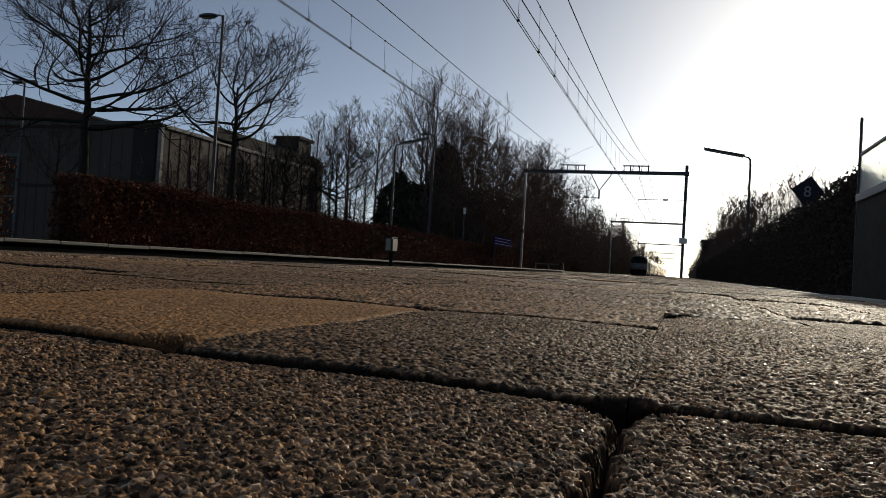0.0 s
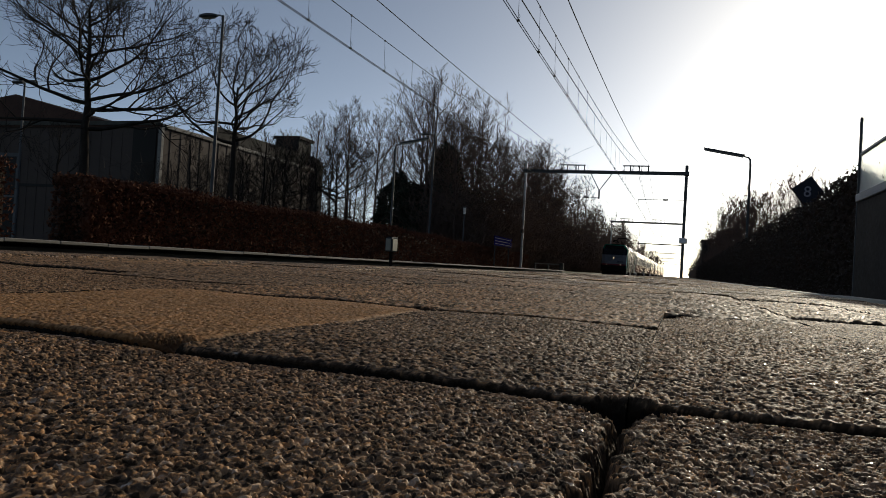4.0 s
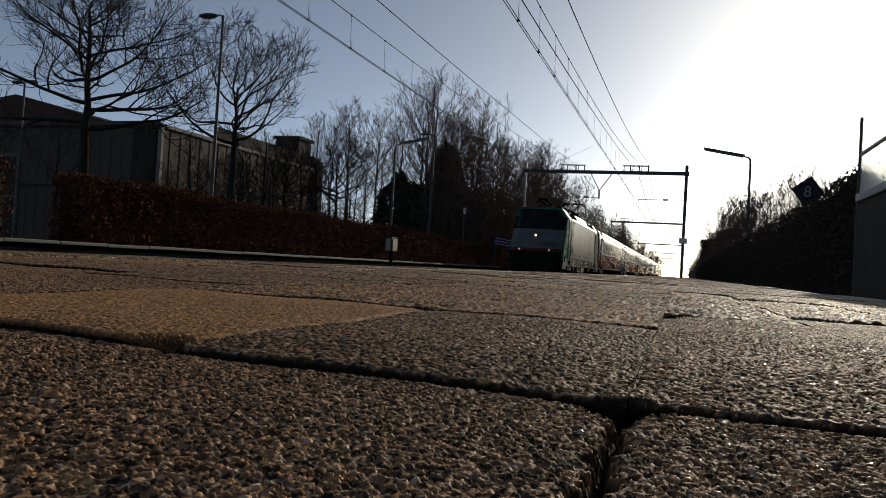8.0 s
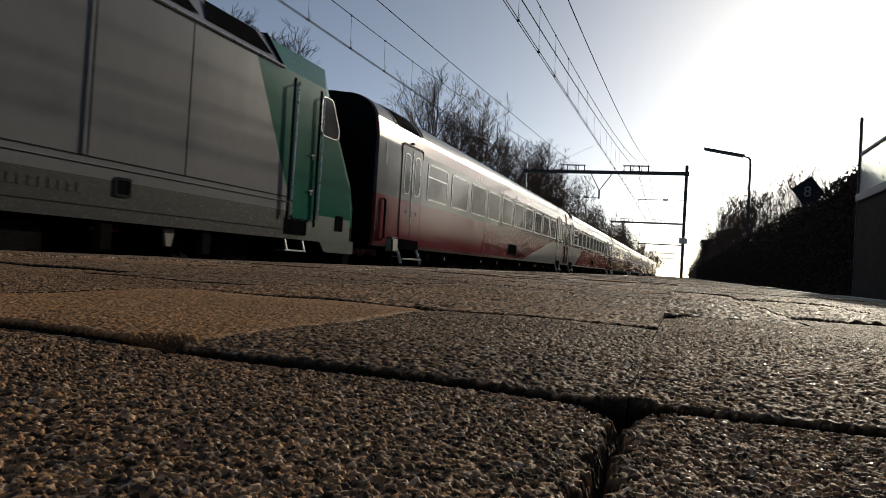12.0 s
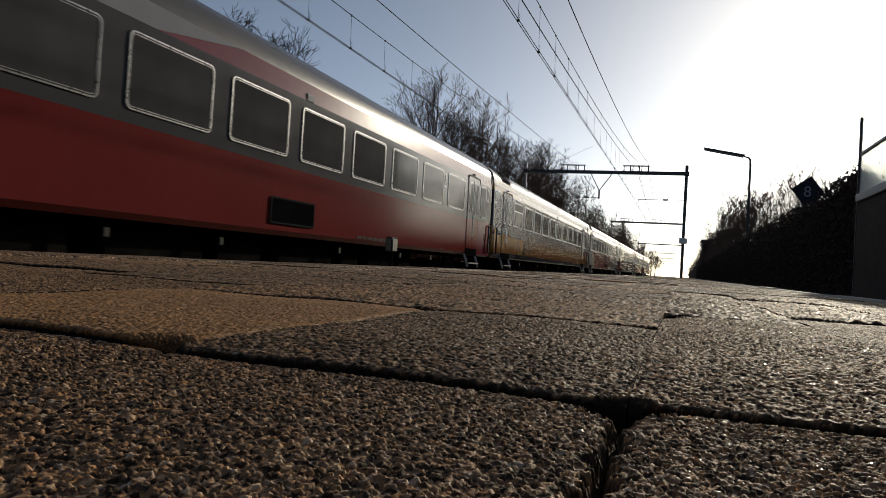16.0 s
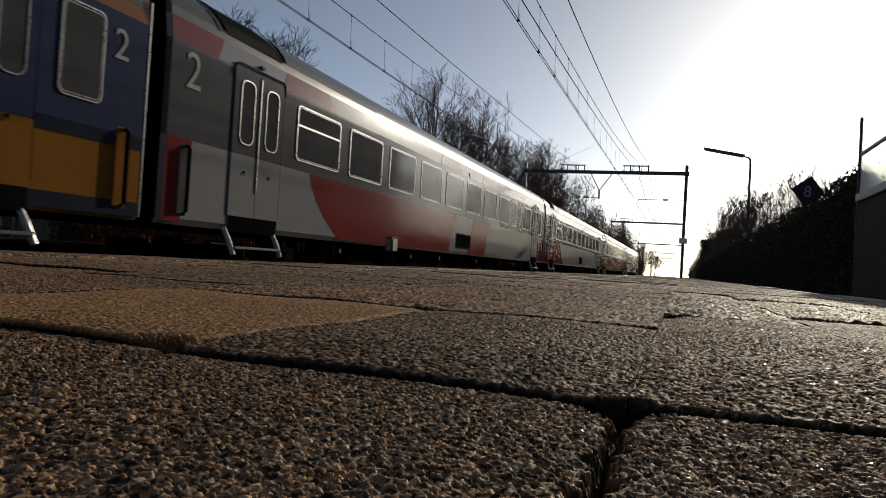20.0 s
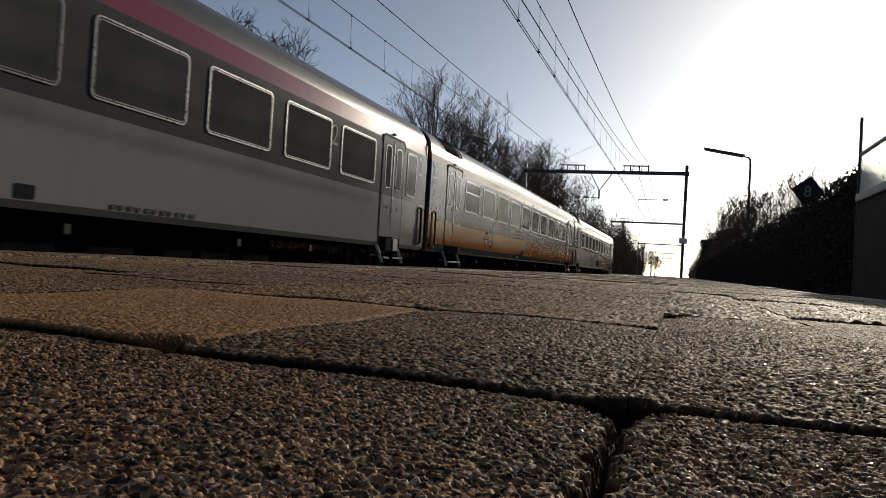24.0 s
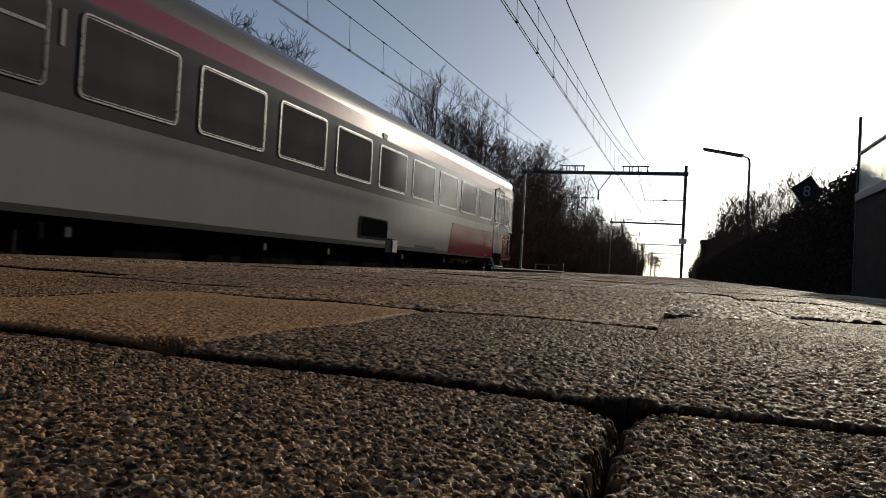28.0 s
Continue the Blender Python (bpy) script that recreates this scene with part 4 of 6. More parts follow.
def end_fence():
    e = thing("platform_fence", "low pale rail fence across the end of the far platform", "fence")
    y = END_FAR - 0.3
    part("rail", Geo().box(-11.6, -9.3, y - 0.03, y + 0.03, 0.44, 0.54, 0, 0.01), M["concrete"], e)
    for x in (-11.6, -10.5):
        part("post", Geo().box(x - 0.05, x + 0.05, y + 0.03, y + 0.13, -0.02, 0.54, 0, 0.01), M["steel_dark"], e)
    part("end_post", Geo().box(-9.55, -9.2, y - 0.1, y + 0.12, -0.02, 0.62, 0, 0.03), M["concrete_dark"], e)


end_fence()


def track_marker():
    e = thing("track_marker", "small dull beige marker box on a dark post between the tracks", "marker", at=(-5.3, 13.1, 0))
    part("post", Geo().box(-0.03, 0.03, -0.02, 0.03, -1.0, 0.3, 0, 0.01), M["under"], e)
    part("housing", Geo().box(-0.075, 0.06, -0.145, 0.145, 0.19, 0.46, 0, 0.02), M["steel_dark"], e)
    part("board", Geo().box(0.061, 0.075, -0.12, 0.12, 0.215, 0.44, 0, 0.004), M["marker_beige"], e)
    part("face_plate", Geo().box(-0.055, 0.045, -0.16, -0.147, 0.215, 0.44, 0, 0.004), M["marker_beige"], e)
    part("cap", Geo().box(-0.065, 0.065, -0.145, 0.145, 0.46, 0.475, 0, 0.005), M["steel_dark"], e)


track_marker()
for k, (x, s) in enumerate(((-9.55, 0.16), (-9.3, 0.2), (-9.05, 0.14))):
    solid("white_stone", Geo().box(x, x + s, 86.0, 86.3, -0.95, -0.22, 0, 0.05), M["white"], "small white-painted marker stone beside the track", "marker stone", group="white marker stones")


def text_mesh(body, size, depth=0.004):
    cu = bpy.data.curves.new("text", "FONT")
    cu.body, cu.size, cu.extrude, cu.resolution_u = body, size, depth, 3
    ob = bpy.data.objects.new("text", cu)
    scene.collection.objects.link(ob)
    me = bpy.data.meshes.new_from_object(ob.evaluated_get(bpy.context.evaluated_depsgraph_get()))
    bpy.data.objects.remove(ob)
    bpy.data.curves.remove(cu)
    return me


def stop_sign():
    e = thing("stop_position_sign", "tilted square sign, dark as if backlit, with pale figure 8", "sign", at=(2.6, 18.0, 2.12))
    e.matrix_basis = pose(2.6, 18.0, 2.12, 0, -36, 0)
    part("plate", Geo().box(-0.25, 0.25, -0.012, 0.012, -0.25, 0.25, 0, 0.006), M["sign_dark"], e)
    me = text_mesh("8", 0.34)
    me.materials.append(M["white_dull"])
    link("figure", me, e, m=pose(0.0, -0.016, 0.0, 90, 0, 0) @ pose(0, 0, 0, 0, 0, -38) @ pose(-0.1, -0.12, 0))
    part("post", Geo().tube([(-0.02, 0.05, 0.1), (1.5, 0.05, -1.95)], 0.03, n=8), M["steel_dark"], e)


stop_sign()


def windbreak():
    e = thing("windbreak", "platform windbreak with clouded glass above dark panels", "windbreak")
    x, y0, y1 = 2.2, 3.0, 11.0
    for i in range(5):
        y = y0 + (y1 - y0) * i / 4
        part("post", Geo().box(x - 0.022, x + 0.022, y - 0.022, y + 0.022, -0.2, 2.32, 0, 0.006), M["steel_dark"], e)
    part("lower_panel", Geo().box(x - 0.02, x + 0.03, y0, y1 - 0.06, -0.15, 1.17, 0, 0.005), M["panel_brown"], e)
    part("sill_rail", Geo().box(x - 0.05, x + 0.04, y0, y1 - 0.06, 1.17, 1.28, 0, 0.01), M["steel"], e)
    for i in range(4):
        ya, yb = y0 + (y1 - y0) * i / 4 + 0.06, y0 + (y1 - y0) * (i + 1) / 4 - 0.06
        part("glass_pane", Geo().box(x - 0.006, x + 0.006, ya, yb, 1.28, 2.3), M["shelter_glass"], e)
        part("glazing_bar", Geo().box(x - 0.02, x + 0.02, ya, yb, 1.80, 1.83), M["steel"], e)


windbreak()

# unseen plain wall on the east side, added to block sky light
g = Geo().box(17.0, 17.4, -70, 56, -0.3, 13.0)
for (xa, ya), (xb, yb) in (((17.0, 56.0), (27.5, 99.0)),):
    g.face([(xa, ya, -0.3), (xb, yb, -0.3), (xb, yb, 16.0), (xa, ya, 13.0)])
    g.face([(xa + 0.4, ya, -0.3), (xb + 0.4, yb, -0.3), (xb + 0.4, yb, 16.0), (xa + 0.4, ya, 13.0)])
solid("wall_east", g, M["brick_dark"], "plain dark brick wall, unseen, added to darken the train's reflections", "wall", "structure")

# ---- train ----
HALF = 1.41
CLEN = 26.1
MESHES = {}


def shared(key, build, mats, smooth=False):
    """One mesh for all alike pieces."""
    if key not in MESHES:
        g2 = Geo()
        build(g2)
        MESHES[key] = g2.mesh(key.split("|")[0], mats, smooth)
    return MESHES[key]


def coach_profile():
    pts = [(HALF - 0.05, 0.32), (HALF, 0.40), (HALF, 1.42), (HALF, 2.58), (HALF, 2.62), (HALF - 0.033, 2.90), (HALF - 0.035, 2.92)]
    for i in range(1, 9):
        a = radians(90 * i / 8)
        pts.append((HALF - 0.035 - 0.765 * (1 - math.cos(a)), 2.92 + 0.60 * math.sin(a)))
    pts.append((0.3, 3.56))
    pts.append((0.0, 3.57))
    return pts


def coach_body(bands):
    """The shell, with its bands of paint by height: lower, window band, top stripe."""
    prof = coach_profile()
    full = prof + [(-x, z) for x, z in prof[-2::-1]]
    g2 = Geo()
    ylist = [0.0, 0.06, 6.5, 13.0, 19.5, 26.04, CLEN]
    for (xa, za), (xb, zb) in zip(full, full[1:]):
        zm = (za + zb) / 2
        mi = 0 if zm < 1.42 else 1 if zm < 2.62 else 2 if zm < 2.93 else 3
        for ya, yb in zip(ylist, ylist[1:]):
            ka, kb = (0.97 if ya == 0 else 1, 0.97 if yb == CLEN else 1)
            g2.face([(xa * ka, ya, za), (xb * ka, ya, zb), (xb * kb, yb, zb), (xa * kb, yb, za)], mi)
    for y in (0.0, CLEN):
        g2.face([(x * 0.97, y, z) for x, z in full], 4)
    g2.face([(full[0][0], 0, 0.32), (full[-1][0], 0, 0.32), (full[-1][0], CLEN, 0.32), (full[0][0], CLEN, 0.32)], 4)
    bmats = [M[bands[0]], M[bands[1]], M[bands[2]], M["tr_roof"], M["black"]]
    me = g2.mesh("body", bmats)
    bmm = bmesh.new()
    bmm.from_mesh(me)
    bmesh.ops.remove_doubles(bmm, verts=bmm.verts, dist=0.0005)
    bmm.to_mesh(me)
    bmm.free()
    me.polygons.foreach_set("use_smooth", [True] * len(me.polygons))
    me.set_sharp_from_angle(angle=radians(30))
    return me


def window(parent, y0, y1, z0=1.58, z1=2.49, r=0.09, split=False, frame_mat="alu", x=HALF):
    key = f"window_frame|{y1 - y0:.2f}|{z1 - z0:.2f}|{r}|{frame_mat}"
    w, h = y1 - y0, z1 - z0
    fr = link("window_frame", shared(key, lambda q: q.ring(rrect(0, w, 0, h, r), rrect(0.018, w - 0.018, 0.018, h - 0.018, r - 0.015), -0.004, 0.014), [M[frame_mat]]), parent, m=pose(x, y0, z0))
    link("pane", shared(f"pane|{w:.2f}|{h:.2f}|{r}", lambda q: q.plate(rrect(0.015, w - 0.015, 0.015, h - 0.015, r - 0.012), -0.003, 0.006), [M["pane"]]), fr)
    link("inner_frame", shared(f"inner_frame|{w:.2f}|{h:.2f}|{r}", lambda q: q.ring(rrect(0.034, w - 0.034, 0.034, h - 0.034, r - 0.03), rrect(0.043, w - 0.043, 0.043, h - 0.043, r - 0.038), 0.0, 0.01), [M[frame_mat]]), fr)
    if split:
        link("transom", shared(f"transom|{w:.2f}", lambda q: q.box(0.0, 0.014, 0.04, w - 0.04, h * 0.62, h * 0.62 + 0.035), [M["alu"]]), fr)
    return fr


def door_leaf(parent, y0, y1, mats, rubber_mid):
    w = y1 - y0
    z0, z1 = 0.53, 2.66
    zs = 1.2 if mats[1].startswith("tr_blue") else 1.42

    def leaf(q):
        q.plate(rrect(0.008, w - 0.008, z0, zs - 0.002, 0.01, 1), 0.004, 0.016, 0)
        q.plate(rrect(0.008, w - 0.008, zs + 0.002, z1, 0.06, 3), 0.004, 0.016, 1)
    d = link("door_leaf", shared(f"door_leaf|{w:.2f}|{mats}", leaf, [M[mats[0]], M[mats[1]]]), parent, m=pose(HALF, y0, 0))
    key = f"door_window_frame|{w:.2f}"
    a, b2 = w * 0.24, w * 0.78
    link("window_frame", shared(key, lambda q: q.ring(rrect(a, b2, 1.57, 2.5, 0.12), rrect(a + 0.017, b2 - 0.017, 1.587, 2.483, 0.105), 0.012, 0.026), [M["alu"]]), d)
    link("pane", shared(f"door_pane|{w:.2f}", lambda q: q.plate(rrect(a + 0.012, b2 - 0.012, 1.582, 2.488, 0.105), 0.014, 0.02), [M["pane"]]), d)
    if rubber_mid:
        link("edge_strip", shared("edge_strip", lambda q: q.box(0.012, 0.03, -0.014, 0.014, 0.9, 2.6, 0, 0.004), [M["alu"]]), d, m=pose(0, w, 0))
    link("handle", shared("handle", lambda q: q.box(0.012, 0.028, -0.022, 0.022, 1.165, 1.19, 0, 0.005).tube([(0.024, 0.0, 1.165), (0.03, 0.0, 1.13)], 0.006, n=6), [M["black"]]), d, m=pose(0, w * 0.5, 0))
    return d


def step(parent, y0, y1):
    w = y1 - y0

    s = link("folding_step", shared(f"folding_step|{w:.2f}", lambda q: q.box(0.02, 0.16, 0.06, w + 0.03, 0.06, 0.10, 0, 0.006), [M["steel_dark"]]), parent, "folding step with white arms below the door", m=pose(HALF - 0.05, y0, 0))
    for y in (0.0, w):
        link("step_arm", shared("step_arm", lambda q: q.tube([(0.02, -0.06, 0.36), (0.08, 0.0, 0.18), (0.12, 0.07, -0.02)], 0.036, n=8), [M["white"]]), s, m=pose(0, y, 0))
    link("stirrup", shared(f"stirrup|{w:.2f}", lambda q: q.tube([(0.05, 0.0, 0.12), (0.02, -0.3, 0.12)], 0.012, n=6), [M["steel"]]), s)
    link("recess", shared(f"recess|{w:.2f}", lambda q: q.box(-0.25, 0.068, 0.0, w, 0.30, 0.525), [M["black"]]), s)


def bogie(parent, y, base=2.56, r=0.46):
    def fr(q):
        for s in (-1, 1):
            q.box(s * 1.08 - 0.09, s * 1.08 + 0.09, -base / 2 - 0.45, base / 2 + 0.45, -0.32, -0.10, 0, 0.04)
            q.box(s * 1.12 - 0.1, s * 1.12 + 0.1, -0.35, 0.35, -0.25, 0.22, 0, 0.05)
            for yy in (-base / 2, base / 2):
                q.box(s * 1.15 - 0.12, s * 1.15 + 0.12, yy - 0.2, yy + 0.2, -0.5, -0.05, 0, 0.05)
                q.tube([(s * 1.15, yy, -0.1), (s * 1.15, yy, 0.15)], 0.11, n=8)
        q.box(-1.0, 1.0, -0.3, 0.3, -0.3, 0.1)
    b2 = link("bogie", shared(f"bogie|{base}", fr, [M["under"]]), parent, m=pose(0, y, 0))
    for yy in (-base / 2, base / 2):
        link("wheelset", shared(f"wheelset|{r}", lambda q: (q.tube([(-0.82, 0, 0), (-0.69, 0, 0)], r, n=20), q.tube([(0.69, 0, 0), (0.82, 0, 0)], r, n=20), q.tube([(-1.0, 0, 0), (1.0, 0, 0)], 0.08, n=8)), [M["under"]]), b2, m=pose(0, yy, RAIL_Z + r))


def grab_rail(parent, y, mat):
    link("grab_rail_recess", shared(f"grab_rail_recess|{mat}", lambda q: q.plate(rrect(-0.1, 0.1, 0.44, 1.36, 0.04, 2), -0.002, 0.006), [M[mat]]), parent, m=pose(HALF, y, 0))
    link("grab_rail", shared("grab_rail", lambda q: q.tube([(0.0, 0, 0.46), (0.05, 0, 0.5), (0.05, 0, 1.3), (0.0, 0, 1.34)], 0.026, n=6), [M["black"]]), parent, m=pose(HALF + 0.006, y + 0.03, 0))


def numeral(parent, body, y, z, size, mat):
    key = f"numeral|{body}|{size}|{mat}"
    if key not in MESHES:
        MESHES[key] = text_mesh(body, size, 0.001)
        MESHES[key].materials.append(M[mat])
    link("numeral", MESHES[key], parent, m=pose(HALF + 0.008, y, z, 90, 0, 90))


def livery(parent, outline, mat, k):
    outline = [(y, 2.622 if 2.5 < z < 2.64 else z) for y, z in outline]
    g2 = Geo().plate(outline, HALF + 0.0005, HALF + 0.003 + 0.001 * k)
    g2.v = [(x - 0.035 * max(z - 2.62, 0.0) / 0.3, y, z) for x, y, z in g2.v]
    link("livery_panel", g2.mesh("livery_panel", [M[mat]]), parent)


COACHES = []


def coach(label, bands, klass, vent, panels=(), logo=False, narrow=False, num_mat="tr_num_light", marks=True, ends=False, doors=None):
    e = thing("railway_coach", label, "railway coach", "coaches of the train")
    link("body", coach_body(bands), e)
    low, band = bands[0], bands[1]
    for k, (outline, mat) in enumerate(panels):
        livery(e, outline, mat, k % 3)
    for i in range(10):
        y0 = 3.2 + i * 2.015
        if narrow and i == 8:
            window(e, y0 + 0.1, y0 + 0.8)
        else:
            window(e, y0, y0 + 1.6, split=(i == 0))
    window(e, 24.77, 25.37, 1.53, 2.53)
    for k, (y0, y1) in enumerate(((1.40, 2.74), (23.3, 24.52))):
        fr = link("door_frame", shared(f"door_frame|{y1 - y0:.2f}", lambda q: q.ring(rrect(-0.006, y1 - y0 + 0.006, 0.534, 2.691, 0.076), rrect(0.0, y1 - y0, 0.54, 2.685, 0.07), -0.003, 0.014), [M["tr_num"]]), e, m=pose(HALF, y0, 0))
        link("rain_strip", shared(f"rain_strip|{y1 - y0:.2f}", lambda q: q.tube([(0.012, -0.02, 2.5), (0.014, -0.02, 2.6), (0.018, 0.01, 2.68), (0.02, 0.08, 2.705), (0.02, y1 - y0 - 0.08, 2.705), (0.018, y1 - y0 - 0.01, 2.68), (0.014, y1 - y0 + 0.02, 2.6), (0.012, y1 - y0 + 0.02, 2.5)], 0.013, n=6), [M["tr_num"]]), e, m=pose(HALF, y0, 0))
        ym = (y0 + y1) / 2
        lo2 = doors[k] if doors else low
        door_leaf(e, y0, ym, (lo2, band), True)
        door_leaf(e, ym, y1, (lo2, band), False)
        link("door_light", shared("door_light", lambda q: q.box(-0.04, 0.03, -0.05, 0.05, 2.75, 2.80, 0, 0.01), [M["tr_num"]]), e, m=pose(HALF, ym, 0))
        step(e, y0 + 0.05, y1 - 0.02)
    for k, y in enumerate((0.42, 25.72)):
        paint = doors[k] if doors else low
        grab_rail(e, y, "tr_band" if paint == "tr_white" else paint)
    for y in (3.4, 22.6):
        bogie(e, y)
    for k, (y, l, low2) in enumerate(((6.2, 1.3, -0.3), (8.0, 0.9, -0.2), (9.4, 1.9, -0.35), (11.6, 1.2, -0.25), (13.3, 2.0, -0.3), (15.7, 0.8, -0.2), (17.0, 1.5, -0.35), (18.8, 0.8, -0.25))):
        link("underfloor_box", shared(f"underfloor_box|{k}", lambda q: q.box(-1.15, 1.1, 0, l, low2, 0.3, 0, 0.03), [M["under"]]), e, m=pose(0, y, 0))
    for yy in (3.1, 3.6, 3.75, 4.9, 21.2, 21.7, 23.0):
        link("brake_hanger", shared("brake_hanger", lambda q: q.box(HALF - 0.1, HALF - 0.06, 0, 0.08, 0.06, 0.24, 0, 0.01), [M["under"]]), e, m=pose(0, yy, 0))
    if vent:
        v = link("vent_grille", shared("vent_grille", lambda q: q.ring(rrect(0, 1.42, 0, 0.42, 0.02, 1), rrect(0.03, 1.39, 0.03, 0.39, 0.015, 1), 0.002, 0.014), [M["tr_num"]]), e, m=pose(HALF + 0.007, 12.45, 0.5))
        link("backing", shared("backing", lambda q: q.box(0.002, 0.005, 0.03, 1.39, 0.03, 0.39), [M["grille"]]), v)
        for i in range(8):
            link("slat", shared("slat", lambda q: q.box(0.004, 0.011, 0.03, 1.39, 0.0, 0.018), [M["grille"]]), v, m=pose(0, 0, 0.04 + i * 0.044))
    # roof: louvred vents on the shoulder at the leading end, small vents and antenna along the ridge
    sh = coach_profile()
    if "roof_louvre" not in MESHES:
        fold = lambda z: 0.62 * (z - 2.95)
        rv, edges = Geo(), [Geo(), Geo()]
        for (xa, za), (xb, zb) in zip(sh[7:12], sh[8:13]):
            rv.face([(xa + 0.006, 1.22 - fold(za), za + 0.003), (xb + 0.006, 1.22 - fold(zb), zb + 0.006), (xb + 0.006, 2.76 - fold(zb), zb + 0.006), (xa + 0.006, 2.76 - fold(za), za + 0.003)])
            for i in range(15):
                ya = 1.32 + i * 0.09
                rv.face([(xa + 0.022, ya - fold(za), za), (xb + 0.022, ya - fold(zb), zb + 0.016), (xb + 0.01, ya + 0.045 - fold(zb), zb + 0.01), (xa + 0.01, ya + 0.045 - fold(za), za)])
            for fr2, ya, w in ((edges[0], 1.14, 0.09), (edges[1], 2.70, 0.15)):
                fr2.face([(xa + 0.03, ya - fold(za), za + 0.004), (xb + 0.03, ya - fold(zb), zb + 0.022), (xb + 0.03, ya + w - fold(zb), zb + 0.022), (xa + 0.03, ya + w - fold(za), za + 0.004)])
        MESHES["roof_louvre"] = rv.mesh("roof_louvre", [M["louvre"]])
        for k, fr2 in enumerate(edges):
            MESHES[f"louvre_edge|{k}"] = fr2.mesh("louvre_edge", [M["black"]])
    lv = link("roof_louvre", MESHES["roof_louvre"], e, "dark louvred vent panel on the roof shoulder")
    for k in range(2):
        link("louvre_edge", MESHES[f"louvre_edge|{k}"], lv)
    # bright strip added for the highlight along the trailing edge
    link("corner_trim", shared("corner_trim", lambda q: q.box(HALF - 0.012, HALF + 0.006, 0, 0.03, 0.36, 2.9, 0, 0.004), [M["alu"]]), e, m=pose(0, CLEN - 0.05, 0))
    for y in (5.3, 9.2, 11.4, 15.2, 18.4, 20.6):
        link("hanger_plate", shared("hanger_plate", lambda q: q.box(HALF - 0.16, HALF - 0.13, 0, 0.1, 0.1, 0.22, 0, 0.01), [M["concrete_dark"]]), e, m=pose(0, y, 0))
    for yy in (0.95, 9.0, 17.5, 24.9):
        link("roof_vent", shared("roof_vent", lambda q: q.box(0.25, 0.62, 0, 0.3, 3.5, 3.6, 0, 0.02), [M["tr_roof"]]), e, m=pose(0, yy, 0))
    for y, s in ((-0.14, -1), (CLEN + 0.14, 1)):
        link("gangway_bellows", shared("gangway_bellows", lambda q: [q.ring(rrect(-0.75 - d, 0.75 + d, 0.42 - d, 2.75 + d, 0.2), rrect(-0.6, 0.6, 0.5, 2.6, 0.15), a, a + 0.035) for a, d in ((-0.13, 0), (-0.09, 0.03), (-0.05, 0), (-0.01, 0.03), (0.03, 0), (0.07, 0.03), (0.1, 0))], [M["black"]]), e, m=pose(0, y, 0, 0, 0, 90))
        link("end_door", shared("end_door", lambda q: q.plate(rrect(-0.58, 0.58, 0.45, 2.6, 0.1), -0.006, 0.006), [M["black"]]), e, m=pose(0, y - s * 0.1, 0, 0, 0, 90))
    if klass:
        big = 0.55 if band.startswith("tr_blue") else 0.68
        numeral(e, klass, 0.17 if big < 0.6 else 0.33, 2.18 if big < 0.6 else 2.08, big, num_mat)
        if big < 0.6 or ends:
            numeral(e, klass, 4.84, 2.23 if big < 0.6 else 2.05, 0.37 if big < 0.6 else 0.55, num_mat)
        numeral(e, klass, 20.92, 2.06 if big > 0.6 else 2.17, 0.55, num_mat)
        numeral(e, klass, 25.5, 2.1, big * 0.9, num_mat)
    link("class_plate", shared("class_plate", lambda q: q.box(-0.03, 0.012, 0, 0.22, 2.62, 2.74, 0, 0.004), [M["tr_num_light"]]), e, m=pose(HALF, 13.4, 0))
    if marks:
        for yy, wv in [(15.7 + i * 0.14, (0.1, 0.06, 0.09, 0.05)[i % 4]) for i in range(11)]:
            link("lettering_bar", shared(f"lettering_bar|{wv}", lambda q: q.box(0.001, 0.0045, 0, wv, 0.42, 0.475), [M["letter_dull"]]), e, m=pose(HALF + 0.006, yy, 0))
    if logo:
        # two interlocked hooks with a bar through each
        lg = Geo()
        hooks = [(0.05, 0.02), (0.05, 0.30), (0.14, 0.42), (0.34, 0.42), (0.44, 0.32), (0.56, 0.10), (0.66, 0.02), (0.90, 0.02), (1.0, 0.12), (1.0, 0.40)]
        runs = list(zip(hooks, hooks[1:])) + [((-0.04, 0.25), (0.36, 0.25)), ((0.62, 0.17), (1.10, 0.17)), ((0.0, 0.20), (-0.06, 0.25)), ((1.05, 0.22), (1.12, 0.17))]
        for i, ((ya, za), (yb, zb)) in enumerate(runs):
            d = Vector((yb - ya, zb - za)).normalized() * 0.045
            corners = [(ya - d.x - d.y, za - d.y + d.x), (ya - d.x + d.y, za - d.y - d.x), (yb + d.x + d.y, zb + d.y - d.x), (yb + d.x - d.y, zb + d.y + d.x)]
            lg.plate([(5.66 + p, 0.66 + q) for p, q in corners], HALF + 0.001, HALF + 0.004 + 0.0003 * i)
        link("emblem", lg.mesh("emblem", [M["emblem_grey"]]), e, "faded dark emblem of two interlocked hooks")
    if band.startswith("tr_blue"):
        part("roof_box", Geo().box(0.2, 0.75, 24.4, 25.2, 3.45, 3.74, 0, 0.05), M["tr_roof"], e)
    if ends:
        for s in (-1, 1):
            link("tail_lamp", shared("tail_lamp", lambda q: q.tube([(0, 0, 0), (0, 0.06, 0)], 0.09, n=12), [M["tr_red"]]), e, m=pose(s * 1.05, CLEN, 0.75))
    COACHES.append(e)
    return e


# stripes and angled panels as (y, z) outlines on the flank
BLUE = ("tr_yellow", "tr_blue", "tr_yellow")


# same livery with the sky's reflection painted in
SKYLIT = ("tr_yellow_skylit", "tr_blue_faded", "tr_yellow_skylit")


